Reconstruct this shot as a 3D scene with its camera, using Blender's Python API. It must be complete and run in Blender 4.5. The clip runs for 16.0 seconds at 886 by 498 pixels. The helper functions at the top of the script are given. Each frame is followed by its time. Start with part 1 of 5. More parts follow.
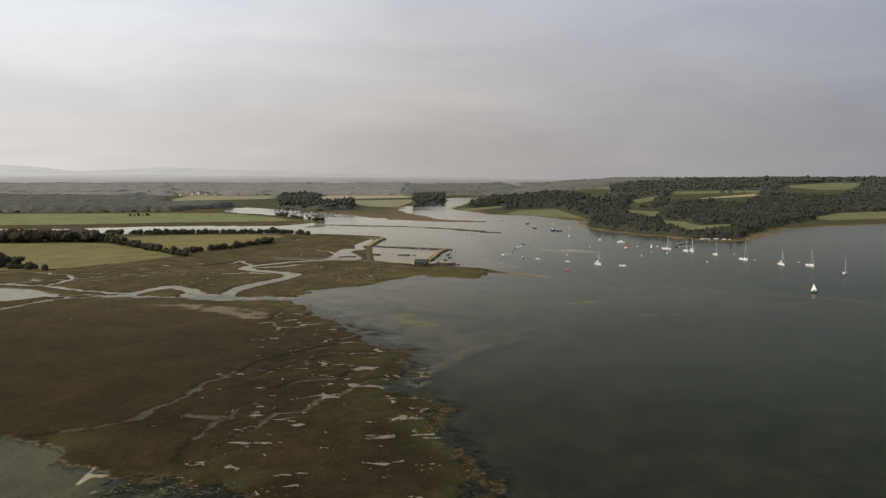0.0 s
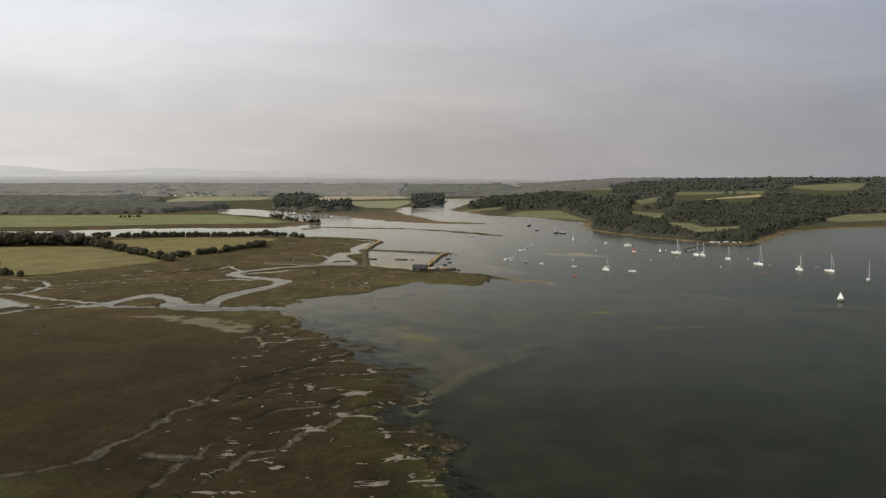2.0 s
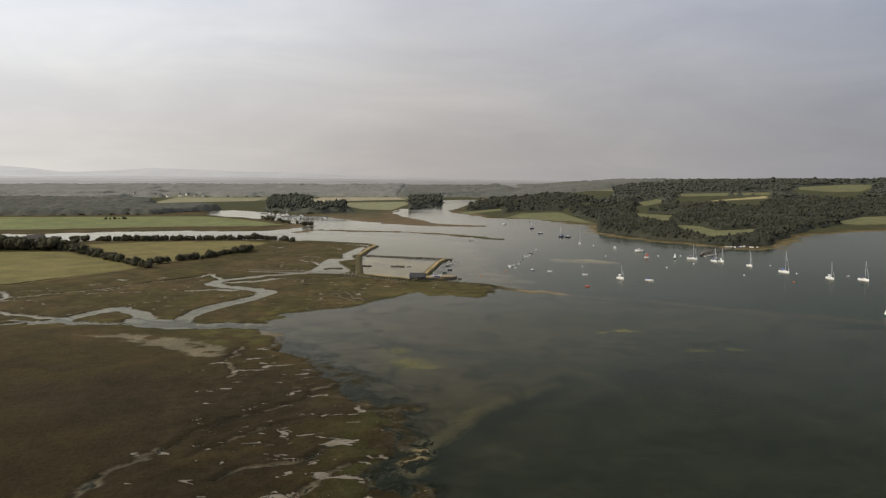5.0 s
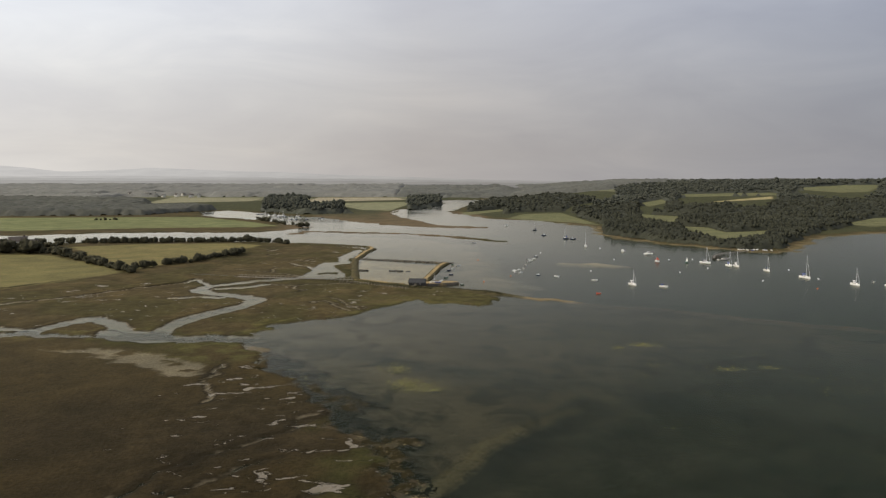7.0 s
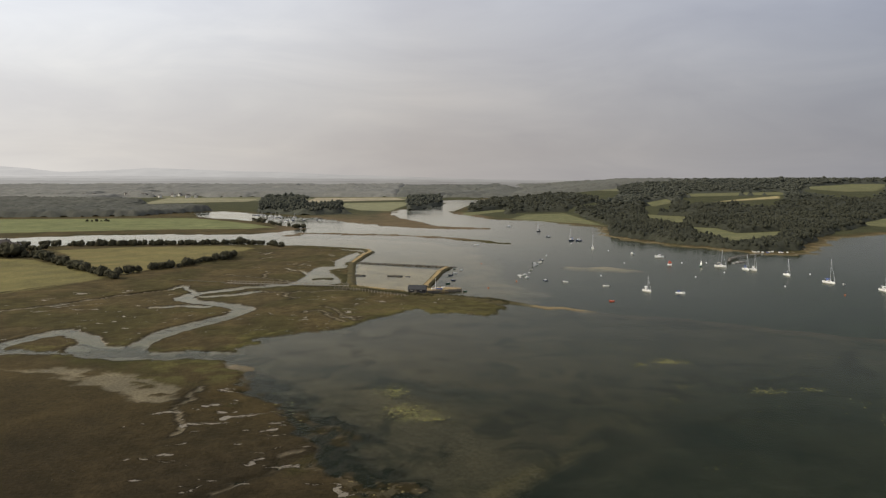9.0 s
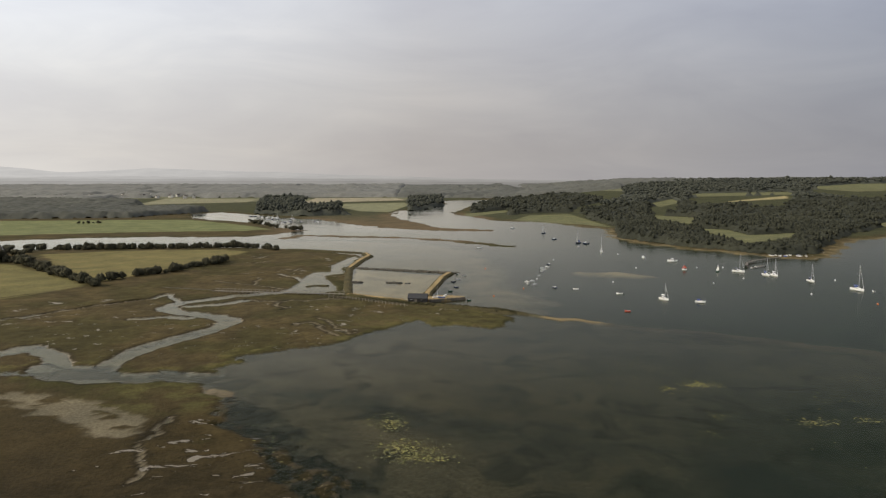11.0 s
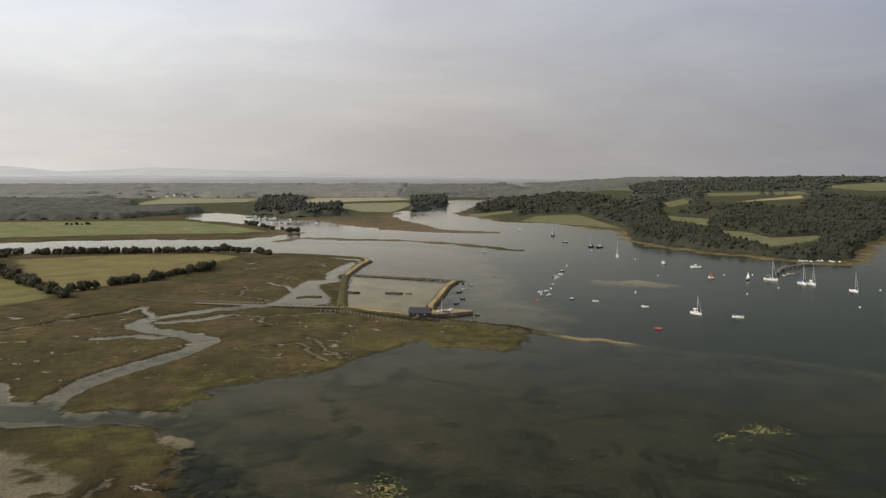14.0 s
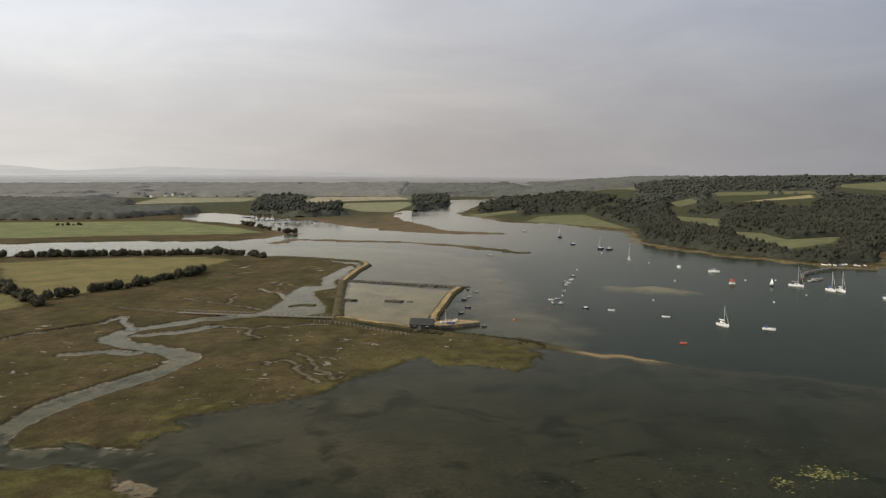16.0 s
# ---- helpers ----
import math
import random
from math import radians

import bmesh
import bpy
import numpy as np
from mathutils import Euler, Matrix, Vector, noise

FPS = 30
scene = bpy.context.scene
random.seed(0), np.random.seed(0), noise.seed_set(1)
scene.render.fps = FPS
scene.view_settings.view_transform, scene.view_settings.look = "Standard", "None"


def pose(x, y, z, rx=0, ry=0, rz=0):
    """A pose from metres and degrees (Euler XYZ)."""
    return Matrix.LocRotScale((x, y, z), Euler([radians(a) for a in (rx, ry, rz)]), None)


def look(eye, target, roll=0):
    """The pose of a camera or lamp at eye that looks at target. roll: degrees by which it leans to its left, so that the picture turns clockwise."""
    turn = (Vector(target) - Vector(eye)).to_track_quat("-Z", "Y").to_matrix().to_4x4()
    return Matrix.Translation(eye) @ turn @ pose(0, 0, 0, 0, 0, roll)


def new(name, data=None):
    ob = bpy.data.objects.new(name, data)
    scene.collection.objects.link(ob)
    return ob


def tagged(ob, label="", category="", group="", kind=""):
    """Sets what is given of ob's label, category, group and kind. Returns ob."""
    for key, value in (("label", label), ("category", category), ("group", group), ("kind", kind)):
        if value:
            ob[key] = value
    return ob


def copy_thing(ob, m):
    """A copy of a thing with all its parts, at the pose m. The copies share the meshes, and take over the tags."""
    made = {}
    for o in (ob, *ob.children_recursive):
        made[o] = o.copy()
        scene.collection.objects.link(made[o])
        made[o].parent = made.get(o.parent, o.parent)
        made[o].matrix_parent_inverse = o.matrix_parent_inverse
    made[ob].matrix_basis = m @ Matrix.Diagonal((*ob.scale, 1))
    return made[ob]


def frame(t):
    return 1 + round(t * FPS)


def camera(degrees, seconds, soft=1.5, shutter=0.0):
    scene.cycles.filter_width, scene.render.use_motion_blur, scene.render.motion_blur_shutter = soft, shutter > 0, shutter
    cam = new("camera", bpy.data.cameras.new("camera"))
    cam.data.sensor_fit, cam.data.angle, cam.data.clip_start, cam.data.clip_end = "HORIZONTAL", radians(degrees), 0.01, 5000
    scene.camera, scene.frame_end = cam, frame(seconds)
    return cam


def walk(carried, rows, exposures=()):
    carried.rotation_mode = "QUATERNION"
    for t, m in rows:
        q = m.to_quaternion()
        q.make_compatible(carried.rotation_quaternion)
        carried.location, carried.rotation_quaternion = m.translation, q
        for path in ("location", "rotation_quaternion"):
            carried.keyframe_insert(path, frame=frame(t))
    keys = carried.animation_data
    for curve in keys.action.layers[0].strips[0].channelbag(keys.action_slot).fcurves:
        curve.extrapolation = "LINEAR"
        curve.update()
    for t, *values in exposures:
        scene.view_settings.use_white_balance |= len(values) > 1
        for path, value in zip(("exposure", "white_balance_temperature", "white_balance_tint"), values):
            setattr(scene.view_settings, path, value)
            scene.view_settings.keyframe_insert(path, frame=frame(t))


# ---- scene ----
cam = camera(63.8, 16.0, soft=1.25)
PATH = [
    (0, (1.003, -0.255, 55.127), (1.043, 1.733, 54.911), -0.0),
    (1.5, (0.852, 16.574, 55.067), (0.895, 18.562, 54.852), 0.0),
    (3.5, (0.645, 38.688, 54.858), (0.693, 40.676, 54.645), 0.0),
    (7, (-0.309, 77.122, 54.235), (-0.254, 79.11, 54.023), 0.1),
    (9, (-0.521, 98.901, 54.088), (-0.466, 100.889, 53.875), 0.0),
    (12.5, (-0.302, 137.477, 54.332), (-0.254, 139.465, 54.118), -0.1),
    (14.5, (-0.447, 159.398, 54.27), (-0.405, 161.386, 54.053), -0.1),
    (16, (-0.788, 176.098, 54.227), (-0.749, 178.086, 54.008), -0.1),
]
walk(cam, [(t, look(eye, target, roll)) for t, eye, target, roll in PATH])

# ---- world and sun ----
SUN_AZ, SUN_EL = radians(-102), radians(38)      # azimuth from +y towards +x
SUN_DIR = Vector((math.sin(SUN_AZ) * math.cos(SUN_EL), math.cos(SUN_AZ) * math.cos(SUN_EL), math.sin(SUN_EL)))
world = bpy.data.worlds.new("hazy_sky")
scene.world = world
world.use_nodes = True
wt = world.node_tree
wn = wt.nodes


def ramp(tree, stops, source):
    n = tree.nodes.new("ShaderNodeValToRGB")
    el = n.color_ramp.elements
    for i, (p, c) in enumerate(stops):
        e = el[i] if i < 2 else el.new(p)
        e.position, e.color = p, (*c, 1) if len(c) == 3 else c
    tree.links.new(source, n.inputs[0])
    return n.outputs[0]


def mixc(tree, mode, fac, a, b):
    n = tree.nodes.new("ShaderNodeMix")
    n.data_type, n.blend_type = "RGBA", mode
    for sock, v in ((n.inputs[0], fac), (n.inputs[6], a), (n.inputs[7], b)):
        if isinstance(v, bpy.types.NodeSocket):
            tree.links.new(v, sock)
        elif isinstance(v, (int, float)):
            sock.default_value = v
        else:
            sock.default_value = (*v, 1)
    return n.outputs[2]


def maths(tree, op, a, b=0.0):
    n = tree.nodes.new("ShaderNodeMath")
    n.operation = op
    for sock, v in ((n.inputs[0], a), (n.inputs[1], b)):
        if isinstance(v, bpy.types.NodeSocket):
            tree.links.new(v, sock)
        else:
            sock.default_value = v
    return n.outputs[0]


def mapped(tree, source, scale):
    n = tree.nodes.new("ShaderNodeMapping")
    n.inputs[3].default_value = scale
    tree.links.new(source, n.inputs[0])
    return n.outputs[0]


def noise_tex(tree, source, scale, detail=4.0, rough=0.55, distort=0.0):
    n = tree.nodes.new("ShaderNodeTexNoise")
    n.inputs["Scale"].default_value, n.inputs["Detail"].default_value = scale, detail
    n.inputs["Roughness"].default_value, n.inputs["Distortion"].default_value = rough, distort
    tree.links.new(source, n.inputs["Vector"])
    return n.outputs["Fac"]


wc = wn.new("ShaderNodeTexCoord")
wsep = wn.new("ShaderNodeSeparateXYZ")
wt.links.new(wc.outputs["Generated"], wsep.inputs[0])
side = maths(wt, "MULTIPLY_ADD", wsep.outputs[0], -0.5)
side.node.inputs[2].default_value = 0.5
across = ramp(wt, [(0, (.22, .23, .265)), (.235, (.255, .258, .282)), (.5, (.40, .38, .368)), (.765, (.63, .615, .595)), (1, (.85, .84, .81))], side)
up = ramp(wt, [(0, (1.22, 1.2, 1.18)), (.03, (1.22, 1.2, 1.18)), (.11, (1.34, 1.36, 1.39)), (.235, (1.56, 1.66, 1.82)), (1, (1.76, 1.8, 1.88))], wsep.outputs[2])
deck = mixc(wt, "MULTIPLY", 1.0, across, up)
streaks = noise_tex(wt, mapped(wt, wc.outputs["Generated"], (2.2, 2.2, 9.0)), 1.6, 5, .55, .6)
streak_c = ramp(wt, [(.3, (.9, .9, .92)), (.55, (1.0, 1.0, 1.0)), (.75, (1.1, 1.09, 1.07))], streaks)
deck = mixc(wt, "MULTIPLY", 1.0, deck, streak_c)
sky = wn.new("ShaderNodeTexSky")
sky.sky_type, sky.sun_disc = "NISHITA", False
sky.sun_elevation, sky.sun_rotation = SUN_EL, SUN_AZ
sky.dust_density, sky.air_density = 4.0, 1.2
nish = mixc(wt, "MULTIPLY", 1.0, sky.outputs[0], (.08, .08, .08))
total = mixc(wt, "MIX", 0.07, deck, nish)
wt.links.new(total, wn["Background"].inputs[0])
wn["Background"].inputs[1].default_value = 1.0

sun = new("sun", bpy.data.lights.new("sun", "SUN"))
sun.data.energy, sun.data.angle, sun.data.color = 2.7, radians(7), (1.0, .87, .66)
sun.matrix_world = look((0, 0, 0), -SUN_DIR)


# ---- materials ----
def material(name, colour, rough=.8, metal=0.0, spec=.5, vary=.25, fine=2.0, coarse=.12, bump=0.0, attribute="", sheen=0.0, random_by="", tint=None):
    m = bpy.data.materials.new(name)
    m.use_nodes = True
    t = m.node_tree
    p = t.nodes["Principled BSDF"]
    co = t.nodes.new("ShaderNodeTexCoord").outputs["Object"]
    a, b = noise_tex(t, co, fine, 5, .6), noise_tex(t, co, coarse, 4, .6, .4)
    if attribute:
        n = t.nodes.new("ShaderNodeAttribute")
        n.attribute_name = attribute
        base = n.outputs["Color"]
    else:
        base = mixc(t, "MIX", 0.0, colour, colour)
    lo, hi = (1 - vary,) * 3, (1 + vary,) * 3
    base = mixc(t, "MULTIPLY", 1.0, base, ramp(t, [(.28, lo), (.72, hi)], a))
    base = mixc(t, "MULTIPLY", 1.0, base, ramp(t, [(.3, tuple(1 - vary * .8 * k for k in (1, .9, .8))), (.7, tuple(1 + vary * .8 * k for k in (1, .9, .7)))], b))
    if random_by:
        if random_by == "island":
            r = t.nodes.new("ShaderNodeNewGeometry").outputs["Random Per Island"]
        else:
            r = t.nodes.new("ShaderNodeObjectInfo").outputs["Random"]
        base = mixc(t, "MULTIPLY", 1.0, base, ramp(t, [(0, (.62, .66, .62)), (.5, (1, 1, 1)), (1, tint or (1.35, 1.25, 1.1))], r))
    t.links.new(base, p.inputs["Base Color"])
    p.inputs["Roughness"].default_value, p.inputs["Metallic"].default_value = rough, metal
    p.inputs["Specular IOR Level"].default_value = spec
    if sheen:
        p.inputs["Sheen Weight"].default_value, p.inputs["Sheen Roughness"].default_value = sheen, .5
    if bump:
        n = t.nodes.new("ShaderNodeBump")
        n.inputs["Strength"].default_value, n.inputs["Distance"].default_value = .8, bump
        t.links.new(a, n.inputs["Height"])
        t.links.new(n.outputs[0], p.inputs["Normal"])
    return m


M_ground = material("marsh_and_field_ground", (.1, .1, .1), .95, spec=.05, vary=.3, fine=1.3, coarse=.06, bump=.3, attribute="cover")


def wear_ground(m):
    """Crisp salt pans, tussocks on the mud and weed on the bed, where the ground's wear mask asks for them."""
    t = m.node_tree
    p = t.nodes["Principled BSDF"]
    base = p.inputs["Base Color"].links[0].from_socket
    grain = p.inputs["Normal"].links[0].from_node.inputs["Height"].links[0].from_socket
    co = t.nodes.new("ShaderNodeTexCoord").outputs["Object"]
    n = t.nodes.new("ShaderNodeAttribute")
    n.attribute_name = "wear"
    sp = t.nodes.new("ShaderNodeSeparateColor")
    t.links.new(n.outputs["Color"], sp.inputs[0])
    pan_k, tuft_k, bed_k = sp.outputs[0], sp.outputs[1], sp.outputs[2]
    turn = t.nodes.new("ShaderNodeMapping")
    turn.inputs[2].default_value, turn.inputs[3].default_value = (0, 0, radians(-32)), (.75, 1.5, 1)
    t.links.new(co, turn.inputs[0])

    def above(field, limit, share, width=.008):
        """1 where the field passes limit - share * mask."""
        over = maths(t, "SUBTRACT", field, limit)
        if share:
            over = maths(t, "ADD", over, share)
        return over, ramp(t, [(.5, (0, 0, 0)), (.5 + width * 4, (1, 1, 1))], maths(t, "ADD", maths(t, "MULTIPLY", over, 4.0), .5))

    def paint(base, colour, mask):
        return mixc(t, "MIX", mask, base, colour)

    # weed and shells on the bed
    weed = ramp(t, [(.36, (1, 1, 1)), (.5, (0, 0, 0))], noise_tex(t, co, .07, 6, .62, .8))
    base = paint(base, (.022, .024, .016), maths(t, "MULTIPLY", maths(t, "MULTIPLY", weed, bed_k), .6))
    _, shells = above(noise_tex(t, co, .5, 5, .66, .3), .655, None)
    base = paint(base, (.16, .14, .085), maths(t, "MULTIPLY", maths(t, "MULTIPLY", shells, ramp(t, [(.45, (0, 0, 0)), (.9, (1, 1, 1))], bed_k)), .5))
    # tussocks standing on the bare mud of the edge
    _, tuft = above(noise_tex(t, co, .3, 6, .68, .6), .72, maths(t, "MULTIPLY", tuft_k, .25))
    base = paint(base, (.026, .021, .009), maths(t, "MULTIPLY", tuft, ramp(t, [(.05, (0, 0, 0)), (.25, (1, 1, 1))], tuft_k)))
    _, straw = above(noise_tex(t, co, 1.1, 3, .6, .2), .82, maths(t, "MULTIPLY", tuft_k, .19))
    base = paint(base, (.2, .165, .08), maths(t, "MULTIPLY", straw, .8))
    # pans with a rim multiplied darker
    over, pan = above(noise_tex(t, turn.outputs[0], .17, 7, .64, .7), .80, maths(t, "MULTIPLY", pan_k, .22))
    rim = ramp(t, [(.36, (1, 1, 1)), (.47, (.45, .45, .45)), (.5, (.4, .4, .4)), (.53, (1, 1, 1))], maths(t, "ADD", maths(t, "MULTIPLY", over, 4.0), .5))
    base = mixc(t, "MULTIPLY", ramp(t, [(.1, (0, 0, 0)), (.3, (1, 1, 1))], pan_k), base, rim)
    base = paint(base, (.15, .128, .09), pan)
    t.links.new(base, p.inputs["Base Color"])
    t.links.new(maths(t, "SUBTRACT", .95, maths(t, "MULTIPLY", pan, .5)), p.inputs["Roughness"])
    t.links.new(maths(t, "ADD", .05, maths(t, "MULTIPLY", pan, .3)), p.inputs["Specular IOR Level"])
    relief = maths(t, "ADD", maths(t, "SUBTRACT", grain, pan), maths(t, "MULTIPLY", tuft, .8))
    t.links.new(maths(t, "MULTIPLY", relief, n.outputs["Alpha"]), p.inputs["Normal"].links[0].from_node.inputs["Height"])


wear_ground(M_ground)
M_shingle = material("shingle_and_earth", (.27, .2, .1), .95, spec=.2, vary=.35, fine=1.6, coarse=.2, bump=.15)
M_turf = material("bank_turf", (.062, .053, .025), .95, spec=.15, vary=.35, fine=1.2, coarse=.15, bump=.2)
M_stone = material("dark_weedy_stone", (.07, .062, .047), .9, spec=.3, vary=.45, fine=2.2, coarse=.3, bump=.2)
M_timber = material("weathered_timber", (.13, .115, .095), .85, vary=.3, fine=3)
M_dark_turf = material("dark_rough_turf", (.028, .026, .012), .95, spec=.1, vary=.4, fine=1.5, coarse=.2, bump=.2)
M_silver = material("silvered_oak_planks", (.2, .18, .15), .85, vary=.25, fine=3)
M_black = material("black_tarred_boards", (.016, .016, .017), .75, vary=.3, fine=3)
M_slate = material("dark_slate_roof", (.028, .029, .032), .75, vary=.25, fine=2.5)
M_leaf = material("oak_foliage", (.054, .052, .034), .9, spec=.08, vary=.25, fine=.8, coarse=.05, random_by="island", tint=(1.2, 1.16, 1.08))
M_wood = material("woodland_foliage", (.038, .04, .029), .9, spec=.08, vary=.3, fine=.35, coarse=.02, bump=.5)
# far foliage, paler and greyer with distance: haze put into the leaf colour
M_far_leaf = material("haze_paled_foliage", (.152, .153, .14), .9, spec=.15, vary=.16, fine=.1, coarse=.008)
M_upland_leaf = material("hazed_upland_foliage", (.105, .107, .095), .9, spec=.1, vary=.2, fine=.12, coarse=.01)
M_plain_leaf = material("hazed_plain_foliage", (.078, .08, .068), .9, spec=.1, vary=.2, fine=.12, coarse=.01)
M_mid_leaf = material("hazed_green_foliage", (.056, .06, .048), .9, spec=.1, vary=.25, fine=.3, coarse=.015, bump=.5)
M_bark = material("bark", (.07, .055, .04), .9, vary=.3, fine=3)
M_white = material("white_gelcoat", (.8, .8, .78), .3, vary=.04, fine=1.5)
M_navy = material("navy_gelcoat", (.02, .03, .07), .3, vary=.05)
M_blue = material("blue_canvas", (.06, .1, .3), .8, vary=.15)
M_red = material("red_sailcloth", (.5, .1, .06), .8, vary=.12)
M_green = material("green_paint", (.03, .1, .06), .5, vary=.15)
M_sail = material("white_sailcloth", (.78, .78, .76), .8, vary=.05)
M_deck = material("grey_deck", (.55, .54, .5), .7, vary=.08)
M_glass = material("dark_cabin_glass", (.02, .022, .025), .1, vary=.05)
M_alu = material("anodised_mast", (.62, .62, .62), .35, metal=.6, vary=.05)
M_rope = material("steel_wire", (.35, .35, .35), .4, metal=.7, vary=.05)
M_orange = material("orange_buoy_plastic", (.6, .16, .03), .5, vary=.1)
M_render = material("pale_render_wall", (.62, .6, .55), .9, vary=.1, fine=1)
M_tile = material("red_brown_tile_roof", (.07, .06, .054), .85, vary=.25, fine=2)
M_algae = material("yellow_green_algae", (.17, .16, .055), .9, vary=.35, fine=2.5, random_by="island", tint=(1.5, 1.4, 1.0))

M_water = bpy.data.materials.new("estuary_water")
M_water.use_nodes = True
t = M_water.node_tree
t.nodes.remove(t.nodes["Principled BSDF"])
co = t.nodes.new("ShaderNodeTexCoord").outputs["Object"]
drift = noise_tex(t, mapped(t, co, (1.0, 2.2, 1)), .012, 4, .6, 1.0)
fres = t.nodes.new("ShaderNodeFresnel")
fres.inputs["IOR"].default_value = 1.33
gloss = t.nodes.new("ShaderNodeBsdfGlossy")
gloss.inputs["Color"].default_value = (.94, .92, .82, 1)
t.links.new(ramp(t, [(.35, (.1, .1, .1)), (.65, (.2, .2, .2))], drift), gloss.inputs["Roughness"])
clear = t.nodes.new("ShaderNodeBsdfTransparent")
clear.inputs["Color"].default_value = (.84, .845, .72, 1)
body = t.nodes.new("ShaderNodeBsdfDiffuse")
body.inputs["Color"].default_value = (.03, .05, .044, 1)
turbid = t.nodes.new("ShaderNodeMixShader")
turbid.inputs[0].default_value = .17
t.links.new(clear.outputs[0], turbid.inputs[1])
t.links.new(body.outputs[0], turbid.inputs[2])
surf = t.nodes.new("ShaderNodeMixShader")
mirror = ramp(t, [(.02, (.004,) * 3), (.08, (.009,) * 3), (.15, (.03,) * 3), (.3, (.16,) * 3), (.45, (.37,) * 3), (.65, (.8,) * 3), (1, (1,) * 3)], fres.outputs[0])
# open water to the east is ruffled by the breeze and mirrors less
wsep2 = t.nodes.new("ShaderNodeSeparateXYZ")
t.links.new(co, wsep2.inputs[0])
east_x = maths(t, "MULTIPLY_ADD", wsep2.outputs[0], .005)
t.links.new(maths(t, "MULTIPLY", drift, .3), east_x.node.inputs[2])
breeze = ramp(t, [(.25, (1, 1, 1)), (.8, (.7, .7, .7)), (1, (.6, .6, .6))], east_x)
t.links.new(maths(t, "MULTIPLY", mirror, breeze), surf.inputs[0])
t.links.new(turbid.outputs[0], surf.inputs[1])
t.links.new(gloss.outputs[0], surf.inputs[2])
t.links.new(surf.outputs[0], t.nodes["Material Output"].inputs[0])


def haze_glow_material(name, dark, glow, share):
    """A far hillside, its haze painted in as emission that fades eastward."""
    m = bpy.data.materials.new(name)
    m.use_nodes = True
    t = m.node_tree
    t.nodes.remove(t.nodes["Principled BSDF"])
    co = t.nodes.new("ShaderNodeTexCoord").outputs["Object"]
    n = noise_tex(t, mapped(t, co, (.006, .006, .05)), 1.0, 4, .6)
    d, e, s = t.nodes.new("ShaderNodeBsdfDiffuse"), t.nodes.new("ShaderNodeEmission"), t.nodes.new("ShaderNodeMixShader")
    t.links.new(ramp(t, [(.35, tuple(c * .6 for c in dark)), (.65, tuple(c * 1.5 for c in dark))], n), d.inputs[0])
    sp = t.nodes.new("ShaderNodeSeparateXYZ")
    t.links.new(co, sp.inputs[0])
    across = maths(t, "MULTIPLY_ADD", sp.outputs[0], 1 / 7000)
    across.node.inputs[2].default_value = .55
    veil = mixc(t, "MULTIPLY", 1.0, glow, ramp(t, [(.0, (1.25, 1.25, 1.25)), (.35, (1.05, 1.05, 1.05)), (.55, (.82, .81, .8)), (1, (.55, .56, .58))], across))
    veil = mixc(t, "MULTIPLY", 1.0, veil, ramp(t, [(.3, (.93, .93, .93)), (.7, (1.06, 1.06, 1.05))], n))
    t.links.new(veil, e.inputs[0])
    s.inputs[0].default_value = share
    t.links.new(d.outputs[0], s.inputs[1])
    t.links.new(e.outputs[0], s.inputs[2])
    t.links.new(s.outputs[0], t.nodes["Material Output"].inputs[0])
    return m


# ---- geometry helpers ----
def hashed(i, j, seed):
    h = (i * 374761393 + j * 668265263 + seed * 974634777) & 0x7FFFFFFF
    h = ((h ^ (h >> 13)) * 1274126177) & 0x7FFFFFFF
    return ((h ^ (h >> 16)) & 0xFFFF) / 65535.0


def vnoise(x, y, seed=0):
    x, y = np.asarray(x, float), np.asarray(y, float)
    i, j = np.floor(x).astype(np.int64), np.floor(y).astype(np.int64)
    u, v = x - i, y - j
    u, v = u * u * (3 - 2 * u), v * v * (3 - 2 * v)
    return (hashed(i, j, seed) * (1 - u) + hashed(i + 1, j, seed) * u) * (1 - v) + (hashed(i, j + 1, seed) * (1 - u) + hashed(i + 1, j + 1, seed) * u) * v


def fbm(x, y, seed=0, octaves=4):
    s, a = 0.0, .5
    for k in range(octaves):
        s = s + a * vnoise(x * 2 ** k, y * 2 ** k, seed + k * 7)
        a *= .5
    return s / (1 - .5 ** octaves)


def smooth(a, b, v):
    t = np.clip((v - a) / (b - a), 0, 1)
    return t * t * (3 - 2 * t)


def edge_dist(pts, X, Y, closed):
    """Distance to a line of points, and the share along each line's whole run."""
    best, share = np.full(X.shape, 1e9), np.zeros(X.shape)
    n = len(pts) if closed else len(pts) - 1
    for k in range(n):
        (ax, ay), (bx, by) = pts[k], pts[(k + 1) % len(pts)]
        dx, dy = bx - ax, by - ay
        f = np.clip(((X - ax) * dx + (Y - ay) * dy) / (dx * dx + dy * dy + 1e-9), 0, 1)
        d = np.hypot(X - ax - f * dx, Y - ay - f * dy)
        near = d < best
        best = np.where(near, d, best)
        share = np.where(near, (k + f) / n, share)
    return best, share


